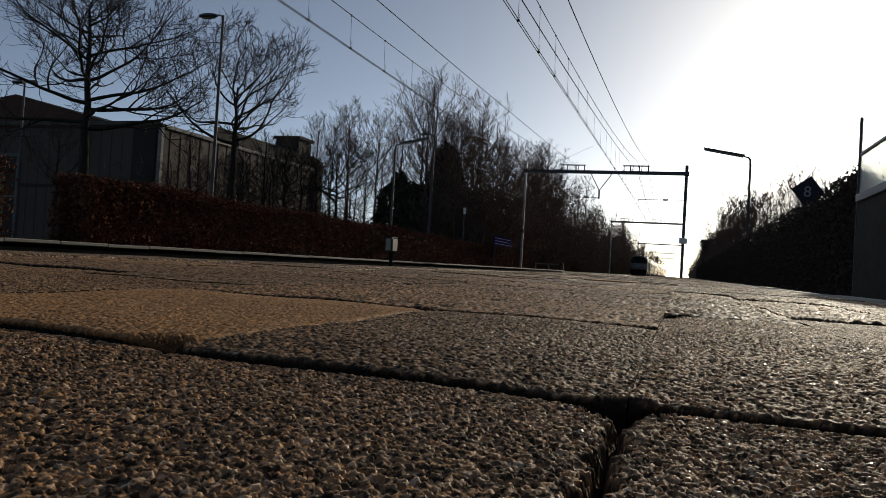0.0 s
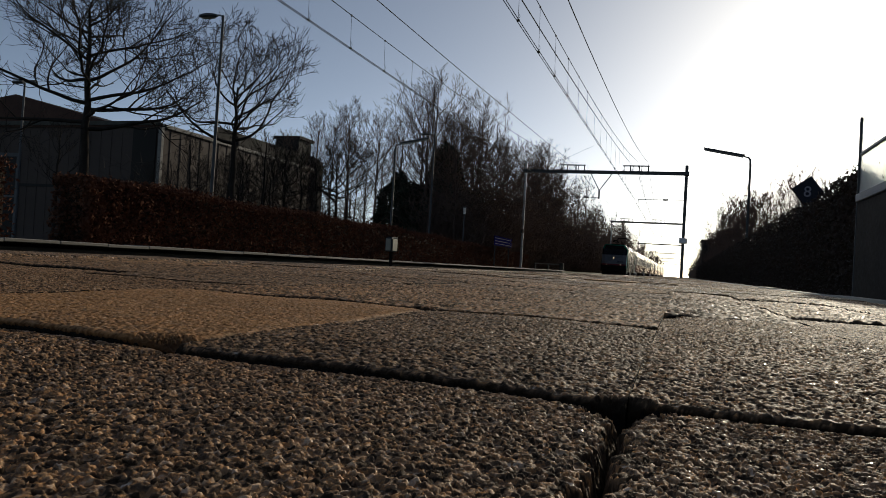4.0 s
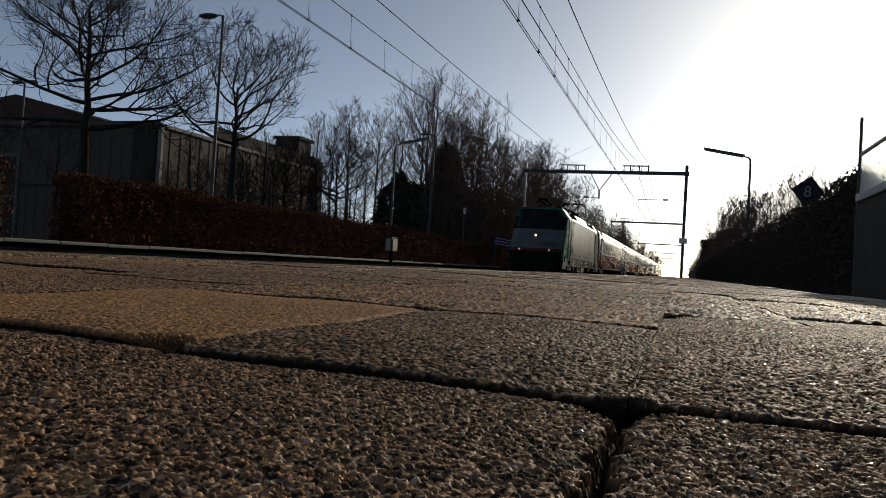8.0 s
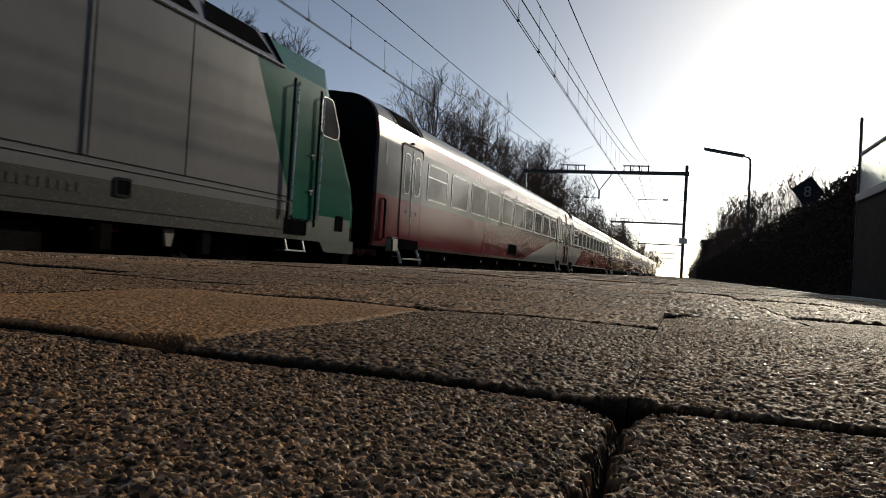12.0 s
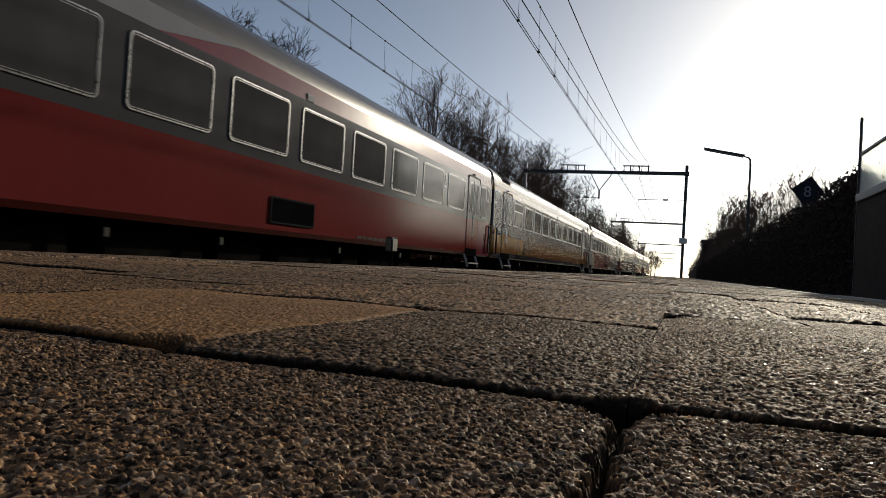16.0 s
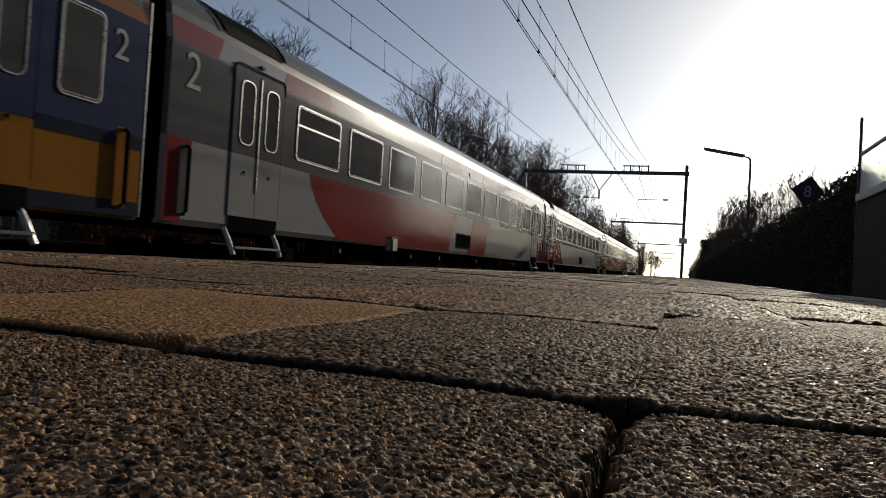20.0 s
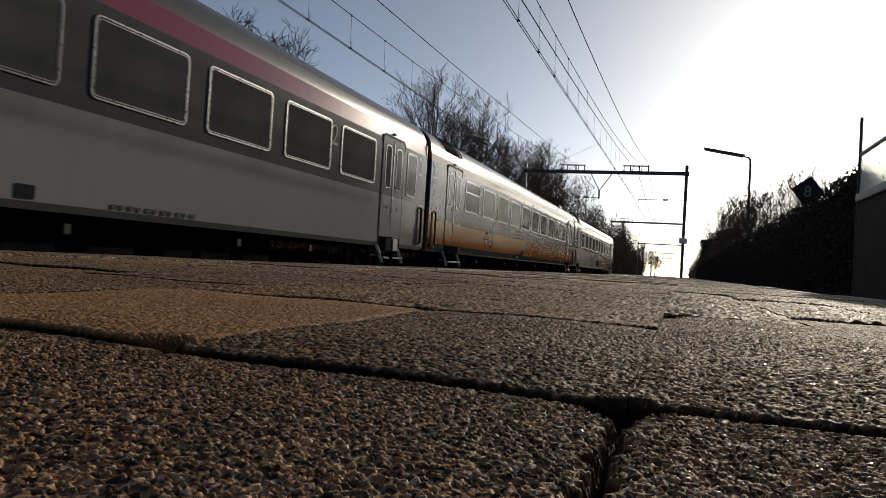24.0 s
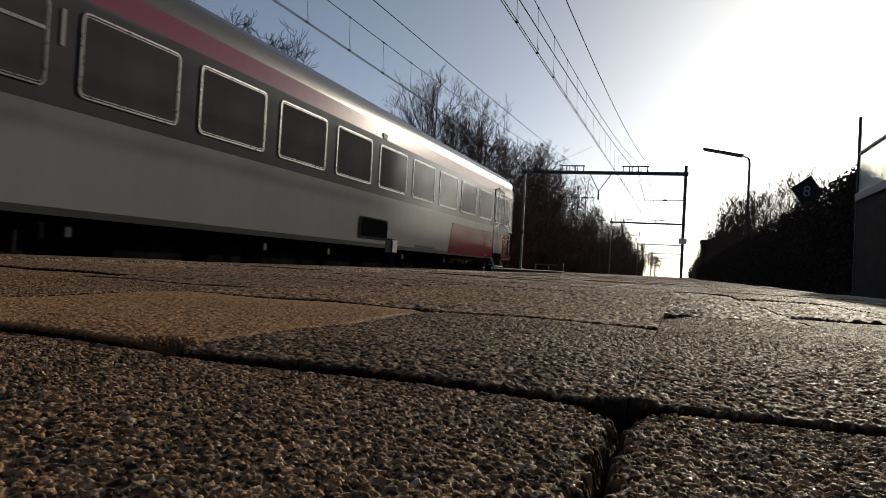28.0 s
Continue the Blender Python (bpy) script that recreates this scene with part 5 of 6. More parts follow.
def blue_trim(blue="tr_blue"):
    band = lambda za, zb: [(0.06, za), (26.04, za), (26.04, zb), (0.06, zb)]
    return [(band(0.36, 0.525), "tr_sill"), (band(1.28, 1.42), blue), (band(1.13, 1.28), "tr_sill"), (band(2.80, 2.918), "tr_roof")]


coach("first class coach with carmine lower flank fading to white", ("tr_maroon", "tr_band", "tr_pink"), "1", True,
      [([(15.0, 0.36), (26.04, 0.36), (26.04, 1.42), (22.0, 1.42)], "tr_white"), ([(0.06, 2.63), (11.0, 2.63), (12.5, 2.918), (0.06, 2.918)], "tr_maroon")], doors=("tr_maroon", "tr_white"))
coach("second class coach, white and grey with a red wedge", ("tr_red", "tr_band", "tr_red"), "2", True,
      [([(0.06, 0.36), (3.9, 0.36), (7.3, 1.42), (0.06, 1.42)], "tr_white"), ([(0.06, 2.6), (9.7, 2.6), (11.5, 2.918), (0.06, 2.918)], "tr_white"), ([(24.56, 0.36), (26.04, 0.36), (26.04, 1.3), (24.56, 1.38)], "tr_maroon")], doors=("tr_white", "tr_red"))
coach("second class coach in sky-paled blue and yellow with an emblem", SKYLIT, "2", False, blue_trim("tr_blue_faded"), logo=True, marks=False)
coach("second class coach in white with red slanting panels", ("tr_white", "tr_band", "tr_white"), "2", True,
      [([(0.06, 0.36), (0.4, 0.36), (0.56, 1.42), (0.06, 1.42)], "tr_red"), ([(4.95, 0.36), (11.8, 0.36), (12.28, 1.42), (3.72, 1.42), (3.80, 1.25), (4.02, 0.98), (4.4, 0.68)], "tr_red"),
       ([(13.67, 0.36), (15.59, 0.36), (16.1, 1.42), (14.17, 1.42)], "tr_red"), ([(0.06, 2.58), (1.0, 2.58), (1.15, 2.918), (0.06, 2.918)], "tr_red"),
       ([(2.7, 2.6), (4.75, 2.6), (4.3, 2.918), (2.85, 2.918)], "tr_red"), ([(10.7, 2.6), (12.7, 2.6), (12.4, 2.918), (10.9, 2.918)], "tr_red"), ([(14.9, 2.6), (22.5, 2.6), (22.0, 2.918), (15.2, 2.918)], "tr_red"), ([(24.3, 0.36), (26.04, 0.36), (26.04, 1.2), (24.1, 1.2)], "tr_red")], narrow=True)
stripe_coach = coach("second class coach in white with a magenta roof stripe", ("tr_white", "tr_band", "tr_pink"), "2", True,
      [([(0.06, 0.36), (6.0, 0.36), (4.5, 1.42), (0.06, 1.42)], "tr_maroon"), ([(0.06, 2.62), (13.5, 2.62), (14.5, 2.918), (0.06, 2.918)], "tr_white")], doors=("tr_maroon", "tr_white"))
part("filler_hatch", Geo().plate(rrect(14.45, 14.68, 0.42, 0.56, 0.02), HALF + 0.001, HALF + 0.007), M["tr_num"], stripe_coach)
sill_coach = coach("second class coach in blue and yellow with dark blue sill", BLUE, "2", False, blue_trim(), logo=True, marks=False)
speed = text_mesh("160", 0.13, 0.001)
speed.materials.append(M["tr_num_light"])
link("lettering", speed, sill_coach, "small pale figures on the sill", m=pose(HALF + 0.006, 10.5, 0.4, 90, 0, 90))
part("lettering_bar", Geo().box(HALF + 0.001, HALF + 0.0055, 10.79, 10.93, 0.4, 0.49), M["tr_num_light"], sill_coach)
coach("first class coach in white with a magenta stripe, the last", ("tr_white", "tr_band", "tr_pink"), "1", True,
      [([(18.3, 0.36), (26.04, 0.36), (26.04, 1.2), (18.6, 1.2)], "tr_maroon")], ends=True)


# locomotive: y runs from its front (0) to its rear
LH = 1.485
LLEN = 17.75


def loco():
    e = thing("electric_locomotive", "green and light grey electric locomotive with lit headlamps", "locomotive")
    # flank outline with sloping cab fronts
    zs = [(0.28, 0.0), (0.95, 0.02), (1.4, 0.18), (2.3, 0.85), (2.93, 1.3)]

    def cut(z):
        for (za, ya), (zb, yb) in zip(zs, zs[1:]):
            if z <= zb:
                return ya + (yb - ya) * (z - za) / (zb - za)
        return zs[-1][1]
    heights = [0.28, 0.6, 0.73, 0.92, 0.98, 1.14, 1.4, 1.9, 2.2, 2.3, 2.62, 2.93]
    green_front = lambda z: 3.0 + (z - 0.9) * 0.55
    green_rear = lambda z: LLEN - 2.60 - (z - 0.9) * 0.58
    body = Geo()
    for s in (-1, 1):
        for za, zb in zip(heights, heights[1:]):
            zm = (za + zb) / 2
            cuts = [(cut(za) + 0.3, cut(zb) + 0.3), (green_front(za), green_front(zb)), (LLEN / 2, LLEN / 2), (green_rear(za), green_rear(zb)), (LLEN - cut(za) - 0.3, LLEN - cut(zb) - 0.3)]
            for k in range(4):
                (a0, a1), (b0, b1) = cuts[k], cuts[k + 1]
                mi = (8 if k in (0, 3) else 2) if zm < 0.73 else 0 if k in (0, 3) else 1
                body.face([(s * LH, a0, za), (s * LH, b0, za), (s * LH, b1, zb), (s * LH, a1, zb)], mi)
    for end in (0, 1):
        fy = (lambda y: y) if end == 0 else (lambda y: LLEN - y)
        for za, zb in zip(heights, heights[1:]):
            zm = (za + zb) / 2
            ring = lambda z: [(-LH, cut(z) + 0.3), (-LH + 0.09, cut(z) + 0.02), (-1.0, cut(z) - 0.33), (0, cut(z) - 0.45), (1.0, cut(z) - 0.33), (LH - 0.09, cut(z) + 0.02), (LH, cut(z) + 0.3)]
            A, B = ring(za), ring(zb)
            for i in range(6):
                mi = 3 if zm < 0.6 else 0 if i in (0, 5) else 3 if zm < 0.98 else 4 if zm < 1.14 else 5 if zm < 2.2 else 7
                body.face([(A[i][0], fy(A[i][1]), za), (A[i + 1][0], fy(A[i + 1][1]), za), (B[i + 1][0], fy(B[i + 1][1]), zb), (B[i][0], fy(B[i][1]), zb)], mi)
    # roof shoulders and deck
    for ya, yb, mi in ((1.05, 3.1, 0), (3.1, LLEN - 3.1, 1), (LLEN - 3.1, LLEN - 1.05, 0)):
        for s in (-1, 1):
            body.face([(s * LH, ya + (0.55 if ya < 2 else 0), 2.93), (s * LH, yb - (0.55 if yb > LLEN - 2 else 0), 2.93), (s * 1.15, yb, 3.42), (s * 1.15, ya, 3.42)], mi)
        body.face([(-1.15, ya, 3.42), (1.15, ya, 3.42), (1.15, yb, 3.42), (-1.15, yb, 3.42)], 6 if mi else 0)
    for end in (0, 1):
        fy = (lambda y: y) if end == 0 else (lambda y: LLEN - y)
        top = [(-LH, cut(2.93) + 0.3), (-LH + 0.09, cut(2.93) + 0.02), (-1.0, cut(2.93) - 0.33), (0, cut(2.93) - 0.45), (1.0, cut(2.93) - 0.33), (LH - 0.09, cut(2.93) + 0.02), (LH, cut(2.93) + 0.3)]
        up = [(-1.15, 1.05), (-1.1, 1.0), (-0.75, 0.88), (0, 0.82), (0.75, 0.88), (1.1, 1.0), (1.15, 1.05)]
        for i in range(6):
            body.face([(top[i][0], fy(top[i][1]), 2.93), (top[i + 1][0], fy(top[i + 1][1]), 2.93), (up[i + 1][0], fy(up[i + 1][1]), 3.42), (up[i][0], fy(up[i][1]), 3.42)], 0)
        body.face([(x, fy(y), 3.42) for x, y in up] + [(1.15, fy(1.06), 3.42), (-1.15, fy(1.06), 3.42)], 0)
    body.face([(-LH, 0.3, 0.28), (LH, 0.3, 0.28), (LH, LLEN - 0.3, 0.28), (-LH, LLEN - 0.3, 0.28)], 3)
    me = body.mesh("body", [M["tr_green"], M["tr_grey"], M["tr_greylow"], M["under"], M["tr_bumper"], M["tr_front"], M["tr_roof"], M["black"], M["tr_green_dusty"]])
    link("body", me, e)
    x = LH
    for end in (0, 1):
        fy = (lambda y: y) if end == 0 else (lambda y: LLEN - y)
        o = lambda y0, y1, z0, z1, r: rrect(min(fy(y0), fy(y1)), max(fy(y0), fy(y1)), z0, z1, r)
        # cab side window, leaning with the cab front
        lean = [(fy(1.02), 2.16), (fy(1.0), 2.3), (fy(1.28), 2.74), (fy(1.36), 2.80), (fy(1.62), 2.80), (fy(1.70), 2.74), (fy(1.70), 2.22), (fy(1.62), 2.12), (fy(1.12), 2.12)]
        cy, cz = sum(p[0] for p in lean) / 9, sum(p[1] for p in lean) / 9
        fr = link("cab_window_frame", Geo().ring(lean, [(cy + (a - cy) * 0.965, cz + (c - cz) * 0.975) for a, c in lean], x - 0.003, x + 0.016).mesh("cab_window_frame", [M["alu"]]), e)
        link("pane", Geo().plate([(cy + (a - cy) * 0.96, cz + (c - cz) * 0.97) for a, c in lean], x - 0.002, x + 0.006).mesh("pane", [M["pane"]]), fr)
        back = 0.15 if end else 0.0
        d = link("cab_door", Geo().plate(o(1.98 - back, 2.66 - back, 0.62, 2.84, 0.06), x + 0.001, x + 0.014).mesh("cab_door", [M["tr_green"]]), e, "green cab door with handles")
        for z in (1.12, 1.72):
            link("handle", Geo().tube([(x + 0.01, fy(2.08 - back), z), (x + 0.04, fy(2.08 - back), z), (x + 0.04, fy(2.2 - back), z - 0.02), (x + 0.01, fy(2.2 - back), z - 0.02)], 0.010, n=6).mesh("handle", [M["steel"]]), d)
            link("lock", Geo().box(x + 0.012, x + 0.03, min(fy(2.05 - back), fy(2.13 - back)), max(fy(2.05 - back), fy(2.13 - back)), z - 0.09, z + 0.02, 0, 0.01).mesh("lock", [M["steel_dark"]]), d)
        for yy in (1.88 - back, 2.78 - back):
            part("recess_strip", Geo().box(x + 0.001, x + 0.009, fy(yy) - 0.026, fy(yy) + 0.026, 0.52, 2.86), M["black"], e)
            part("grab_pole", Geo().tube([(x, fy(yy), 0.62), (x + 0.06, fy(yy), 0.66), (x + 0.07, fy(yy), 2.72), (x, fy(yy), 2.76)], 0.015, n=8), M["alu"], e)
        part("door_recess", Geo().box(x - 0.2, x + 0.01, min(fy(2.0), fy(2.7)), max(fy(2.0), fy(2.7)), 0.36, 0.6), M["black"], e)
        st = Geo()
        for yy in (2.05, 2.62):
            st.tube([(x - 0.05, fy(yy), 0.34), (x + 0.02, fy(yy), 0.1)], 0.018, n=6)
        st.box(x - 0.15, x + 0.03, min(fy(2.0), fy(2.68)), max(fy(2.0), fy(2.68)), 0.08, 0.11, 0, 0.006)
        part("step", st, M["steel"], e)
        part("hatch", Geo().plate(o(0.62, 0.92, 0.5, 0.78, 0.02), x + 0.001, x + 0.008), M["grille"], e)
        part("skirt", Geo().plate([(fy(0.1), 0.10), (fy(0.1), 0.34), (fy(2.0), 0.34), (fy(1.5), 0.3), (fy(1.3), 0.12), (fy(1.1), 0.10)] if end == 0 else [(fy(0.1), 0.10), (fy(1.1), 0.10), (fy(1.3), 0.12), (fy(1.5), 0.3), (fy(2.0), 0.34), (fy(0.1), 0.34)], x - 0.04, x - 0.004), M["tr_green_dusty"], e)
        # windscreen, headlamps, buffers
        ws = Geo()
        low_edge = [(px, fy(cut(2.22) + dy), 2.22) for px, dy in ((-1.25, -0.13), (-1.0, -0.35), (0, -0.47), (1.0, -0.35), (1.25, -0.13))]
        brow_edge = [(px, fy(cut(2.93) + dy), 2.93) for px, dy in ((-1.25, -0.13), (-1.0, -0.35), (0, -0.47), (1.0, -0.35), (1.25, -0.13))]
        # upper row covers the green brow, dark to stand for its shade
        top_edge = [(px, fy(py), 3.32) for px, py in ((-1.03, 0.98), (-0.8, 0.876), (0, 0.804), (0.8, 0.876), (1.03, 0.98))]
        for lower, upper in ((low_edge, brow_edge), (brow_edge, top_edge)):
            for i in range(4):
                ws.face([lower[i], lower[i + 1], upper[i + 1], upper[i]])
        part("windscreen", ws, M["screen"], e, "dark one-piece windscreen, carried up over the shaded brow")
        part("roof_seal", Geo().tube([(1.47, fy(3.06), 2.95), (1.16, fy(3.06), 3.43), (0.9, fy(3.06), 3.47)], 0.035, n=6), M["black"], e)
        lamp_mat = M["headlight"] if end == 0 else M["lens"]
        part("headlamp", Geo().tube([(0, fy(cut(1.84) - 0.56), 1.84), (0, fy(cut(1.84) - 0.38), 1.84)], 0.065, n=14), lamp_mat, e, "lit round headlamp")
        part("headlamp_ring", Geo().tube([(0, fy(cut(1.84) - 0.53), 1.84), (0, fy(cut(1.84) - 0.36), 1.84)], 0.14, n=14), M["steel_dark"], e)
        for s in (-1, 1):
            part("headlamp", Geo().tube([(s * 0.8, fy(cut(1.06) - 0.40), 1.06), (s * 0.8, fy(cut(1.06) - 0.3), 1.06)], 0.045, n=12), M["headlight_low"] if end == 0 else M["lens"], e, "lit low headlamp")
            # buffers coloured underframe black for the shadow they lie in
            part("buffer", Geo().tube([(s * 0.875, fy(-0.25), 0.3), (s * 0.875, fy(-0.6), 0.3)], 0.11, n=12).tube([(s * 0.875, fy(-0.6), 0.3), (s * 0.875, fy(-0.66), 0.3)], 0.2, n=16), M["under"], e)
        part("snow_plough", Geo().box(-1.25, 1.25, min(fy(-0.3), fy(0.1)), max(fy(-0.3), fy(0.1)), -0.5, 0.28, 0, 0.08), M["under"], e)
    txt = text_mesh("2802", 0.64, 0.003)
    txt.materials.append(M["letter_dull"])
    link("fleet_number", txt, e, "dark grey fleet number", m=pose(x + 0.004, 2.95, 0.96, 90, 0, 90) @ Matrix.Diagonal((0.8, 1, 1, 1)))
    tf = text_mesh("2802", 0.40, 0.003)
    tf.materials.append(M["tr_num"])
    link("fleet_number", tf, e, "dark grey fleet number", m=pose(0.33, -0.345, 1.30, 53.3, 0, 6.8))
    # flank: stripe, panel joints, air intakes
    part("stripe", Geo().box(x + 0.0005, x + 0.004, 3.0, LLEN - 2.4, 0.935, 0.95), M["tr_num"], e)
    part("stripe", Geo().box(x + 0.0005, x + 0.012, 3.0, LLEN - 2.4, 0.86, 0.875, 0, 0.004), M["tr_grey"], e)
    part("lower_joint", Geo().box(x + 0.0005, x + 0.004, 3.0, LLEN - 2.4, 0.42, 0.428), M["tr_num"], e)
    for yy in (10.93, 12.54):
        part("panel_joint", Geo().box(x + 0.0005, x + 0.003, yy, yy + 0.014, 0.95, 2.918), M["tr_num"], e)
    part("joint_rib", Geo().box(x + 0.0005, x + 0.014, 10.85, 10.9, 0.95, 2.918, 0, 0.004), M["tr_grey"], e)
    for yy in (6.2, 8.95, 11.35):
        h2 = part("air_intake", Geo().ring(rrect(yy, yy + 0.26, 0.56, 0.78, 0.03), rrect(yy + 0.03, yy + 0.23, 0.59, 0.75, 0.02), x, x + 0.012), M["tr_num"], e)
        link("grille", Geo().plate(rrect(yy + 0.02, yy + 0.24, 0.58, 0.76, 0.02), x + 0.001, x + 0.005).mesh("grille", [M["grille"]]), h2)
    for yy, wv in [(9.62 + i * 0.12, 0.075 if i % 4 else 0.05) for i in range(11)]:
        part("lettering_bar", Geo().box(x + 0.001, x + 0.004, yy, yy + wv, 0.55, 0.65), M["letter_dull"], e)
    # gutter and louvred roof panels on the shoulder
    part("roof_gutter", Geo().tube([(x + 0.01, 3.0, 2.93), (x + 0.01, LLEN - 3.0, 2.93)], 0.022, n=6), M["alu"], e)
    for ya, yb, mt in ((3.3, 5.6, "grille"), (6.0, 7.5, "tr_roof"), (7.8, 10.6, "tr_roof"), (11.0, 12.7, "grille"), (12.85, 14.5, "grille")):
        sh2 = lambda t, lift: (LH + (1.15 - LH) * t + 0.02 + lift, 2.93 + 0.49 * t + lift)
        (xa, za), (xb, zb) = sh2(0.25, 0.0), sh2(0.92, 0.01)
        pn = Geo()
        pn.face([(xa, ya, za), (xa, yb, za), (xb, yb - 0.2, zb), (xb, ya + 0.2, zb)])
        part("roof_louvre" if mt == "grille" else "roof_panel", pn, M[mt], e)
    for ya, yb, zz in ((5.8, 8.2, 3.6), (8.6, 11.8, 3.54)):
        part("roof_hood", Geo().box(-0.95, 0.95, ya, yb, 3.40, zz, 0, 0.08), M["tr_roof"], e)
    for i, yy in enumerate((3.6, 4.4, 5.4, 12.2)):
        part("insulator", Geo().tube([(0.5, yy, 3.4), (0.5, yy, 3.78)], 0.06, n=8).tube([(0.5, yy, 3.5), (0.5, yy, 3.53)], 0.1, n=10).tube([(0.5, yy, 3.62), (0.5, yy, 3.65)], 0.1, n=10), M["ceramic"], e)
    part("roof_cable", Geo().tube([(0.85, 1.6, 3.46), (0.85, 2.1, 3.62), (0.8, 2.7, 3.55), (0.75, 3.2, 3.70), (0.5, 3.6, 3.78), (0.5, 5.4, 3.78), (0.5, 12.2, 3.78)], 0.022, n=6), M["black"], e)
    part("roof_pipe", Geo().tube([(1.0, 2.6, 3.4), (1.0, 2.7, 3.56), (1.0, 5.6, 3.58), (0.98, 5.9, 3.66), (0.98, 9.6, 3.66), (0.98, 9.8, 3.5)], 0.03, n=6), M["black"], e)
    for yy in (3.3, 4.5, 6.4, 7.6, 8.9):
        part("pipe_post", Geo().tube([(1.0, yy, 3.4), (1.0, yy, 3.62)], 0.035, n=6), M["black"], e)
    for yy in (6.9, 7.3, 8.3):
        part("roof_valve", Geo().box(0.86, 1.06, yy, yy + 0.22, 3.4, 3.7, 0, 0.03), M["under"], e)
    part("horn", Geo().tube([(0.6, 1.55, 3.46), (0.6, 1.3, 3.5)], 0.05, 0.09, n=10), M["steel_dark"], e)

    def panto(y, raised, fwd):
        """A half-scissor collector."""
        zb = 3.6
        if raised:
            knee, head = (y + fwd * 1.15, 4.15), (y + fwd * 0.1, 4.78)
        else:
            knee, head = (y + fwd * 1.0, 3.78), (y - fwd * 1.75, 3.92)
        hw, ar = (0.8, 0.038) if raised else (0.3, 0.045)
        p = part("pantograph", Geo().tube([(0, y, zb), (0, knee[0], knee[1])], 0.05, n=8), M["under"], e)
        for s in (-1, 1):
            part("upper_arm", Geo().tube([(s * 0.15, knee[0], knee[1]), (s * hw * 0.5, head[0], head[1] - 0.08)], ar, n=6), M["under"], p)
        for dy in (-0.2, 0.2):
            part("contact_strip", Geo().tube([(-hw, head[0] + dy, head[1] - 0.2), (-hw * 0.7, head[0] + dy, head[1]), (hw * 0.7, head[0] + dy, head[1]), (hw, head[0] + dy, head[1] - 0.2)], ar, n=6), M["under"], p)
        part("head_frame", Geo().tube([(-hw * 0.56, head[0] - 0.2, head[1] - 0.03), (-hw * 0.56, head[0] + 0.2, head[1] - 0.03)], 0.018, n=6).tube([(hw * 0.56, head[0] - 0.2, head[1] - 0.03), (hw * 0.56, head[0] + 0.2, head[1] - 0.03)], 0.018, n=6), M["under"], p)
        part("base_frame", Geo().box(-0.7, 0.7, y - 0.7, y - 0.6, 3.5, 3.58).box(-0.7, 0.7, y + 0.6, y + 0.7, 3.5, 3.58).box(-0.7, -0.62, y - 0.6, y + 0.6, 3.5, 3.58).box(0.62, 0.7, y - 0.6, y + 0.6, 3.5, 3.58), M["under"], p)
        for s in (-1, 1):
            for dy in (-0.65, 0.65):
                part("insulator", Geo().tube([(s * 0.66, y + dy, 3.4), (s * 0.66, y + dy, 3.5)], 0.07, n=8), M["ceramic"], p)
    panto(3.2, False, 1)
    panto(LLEN - 4.3, True, -1)
    for y in (3.6, LLEN - 3.6):
        bogie(e, y, 2.6, 0.6)
    tf2 = Geo().box(-1.3, 1.35, 7.2, 10.6, -0.3, 0.26, 0, 0.05)
    part("transformer_box", tf2, M["under"], e)
    for yy in (3.55, 4.75, 9.6, 12.3):
        part("hanger", Geo().plate([(yy, 0.26), (yy + 0.2, 0.26), (yy + 0.14, 0.04), (yy + 0.05, 0.04)], x - 0.1, x - 0.06), M["sleeper"], e)
    part("battery_box", Geo().box(x - 0.3, x - 0.05, 6.55, 7.75, -0.02, 0.27, 0, 0.02), M["tr_greylow"], e, "grey box with a pale rim")
    part("box_rim", Geo().ring(rrect(6.55, 7.75, -0.02, 0.27, 0.02, 1), rrect(6.6, 7.7, 0.02, 0.23, 0.015, 1), x - 0.052, x - 0.04), M["sleeper"], e)
    for ya, yb in ((4.2, 4.4), (5.5, 5.75), (8.3, 8.9), (11.2, 11.4), (13.0, 13.2)):
        part("equipment_box", Geo().box(x - 0.12, x - 0.02, ya, yb, -0.05, 0.26, 0, 0.02), M["steel"] if yb - ya > 0.5 else M["under"], e)
    return e


LOCO = loco()


def lead(t):
    """Where the first coach's leading end is along the track."""
    return 142.476 - 10.709 * t + 0.155 * max(10.5 - t, 0.0) ** 2 - 0.0115 * max(t - 14.0, 0.0)


def motions():
    for k, c in enumerate(COACHES):
        walk(c, [(t * 0.5, pose(FAR_TRACK, lead(t * 0.5) + 26.4 * k, 0)) for t in range(57)])
    walk(LOCO, [(t * 0.5, pose(FAR_TRACK, lead(t * 0.5) - 18.72, 0)) for t in range(57)])

# ---- paving of the near platform, piece by piece ----
COLS = [EDGE_NEAR + 0.3, -1.02, -0.72, -0.45, -0.2, -0.0145, 0.125, 0.3, PLAT_RIGHT]


def row_lines(col):
    """The joints across one column of slabs."""
    first = {3: [-0.1, 0.268, 0.60, 1.12], 4: [-0.15, 0.25, 0.59, 0.99, 1.38], 5: [-0.2, 0.243, 0.8, 1.4, 2.08], 6: [-0.2, 0.24, 0.97, 1.38], 2: [-0.1, 0.3, 0.74, 1.2], 1: [0.0, 0.42, 0.85, 1.3], 0: [0.1, 0.5, 0.9, 1.3]}.get(col, [-0.1, 0.36, 0.8, 1.3])
    out = list(first)
    while out[-1] < 9.0:
        out.append(out[-1] + (0.42 if col % 2 else 0.38))
    return out


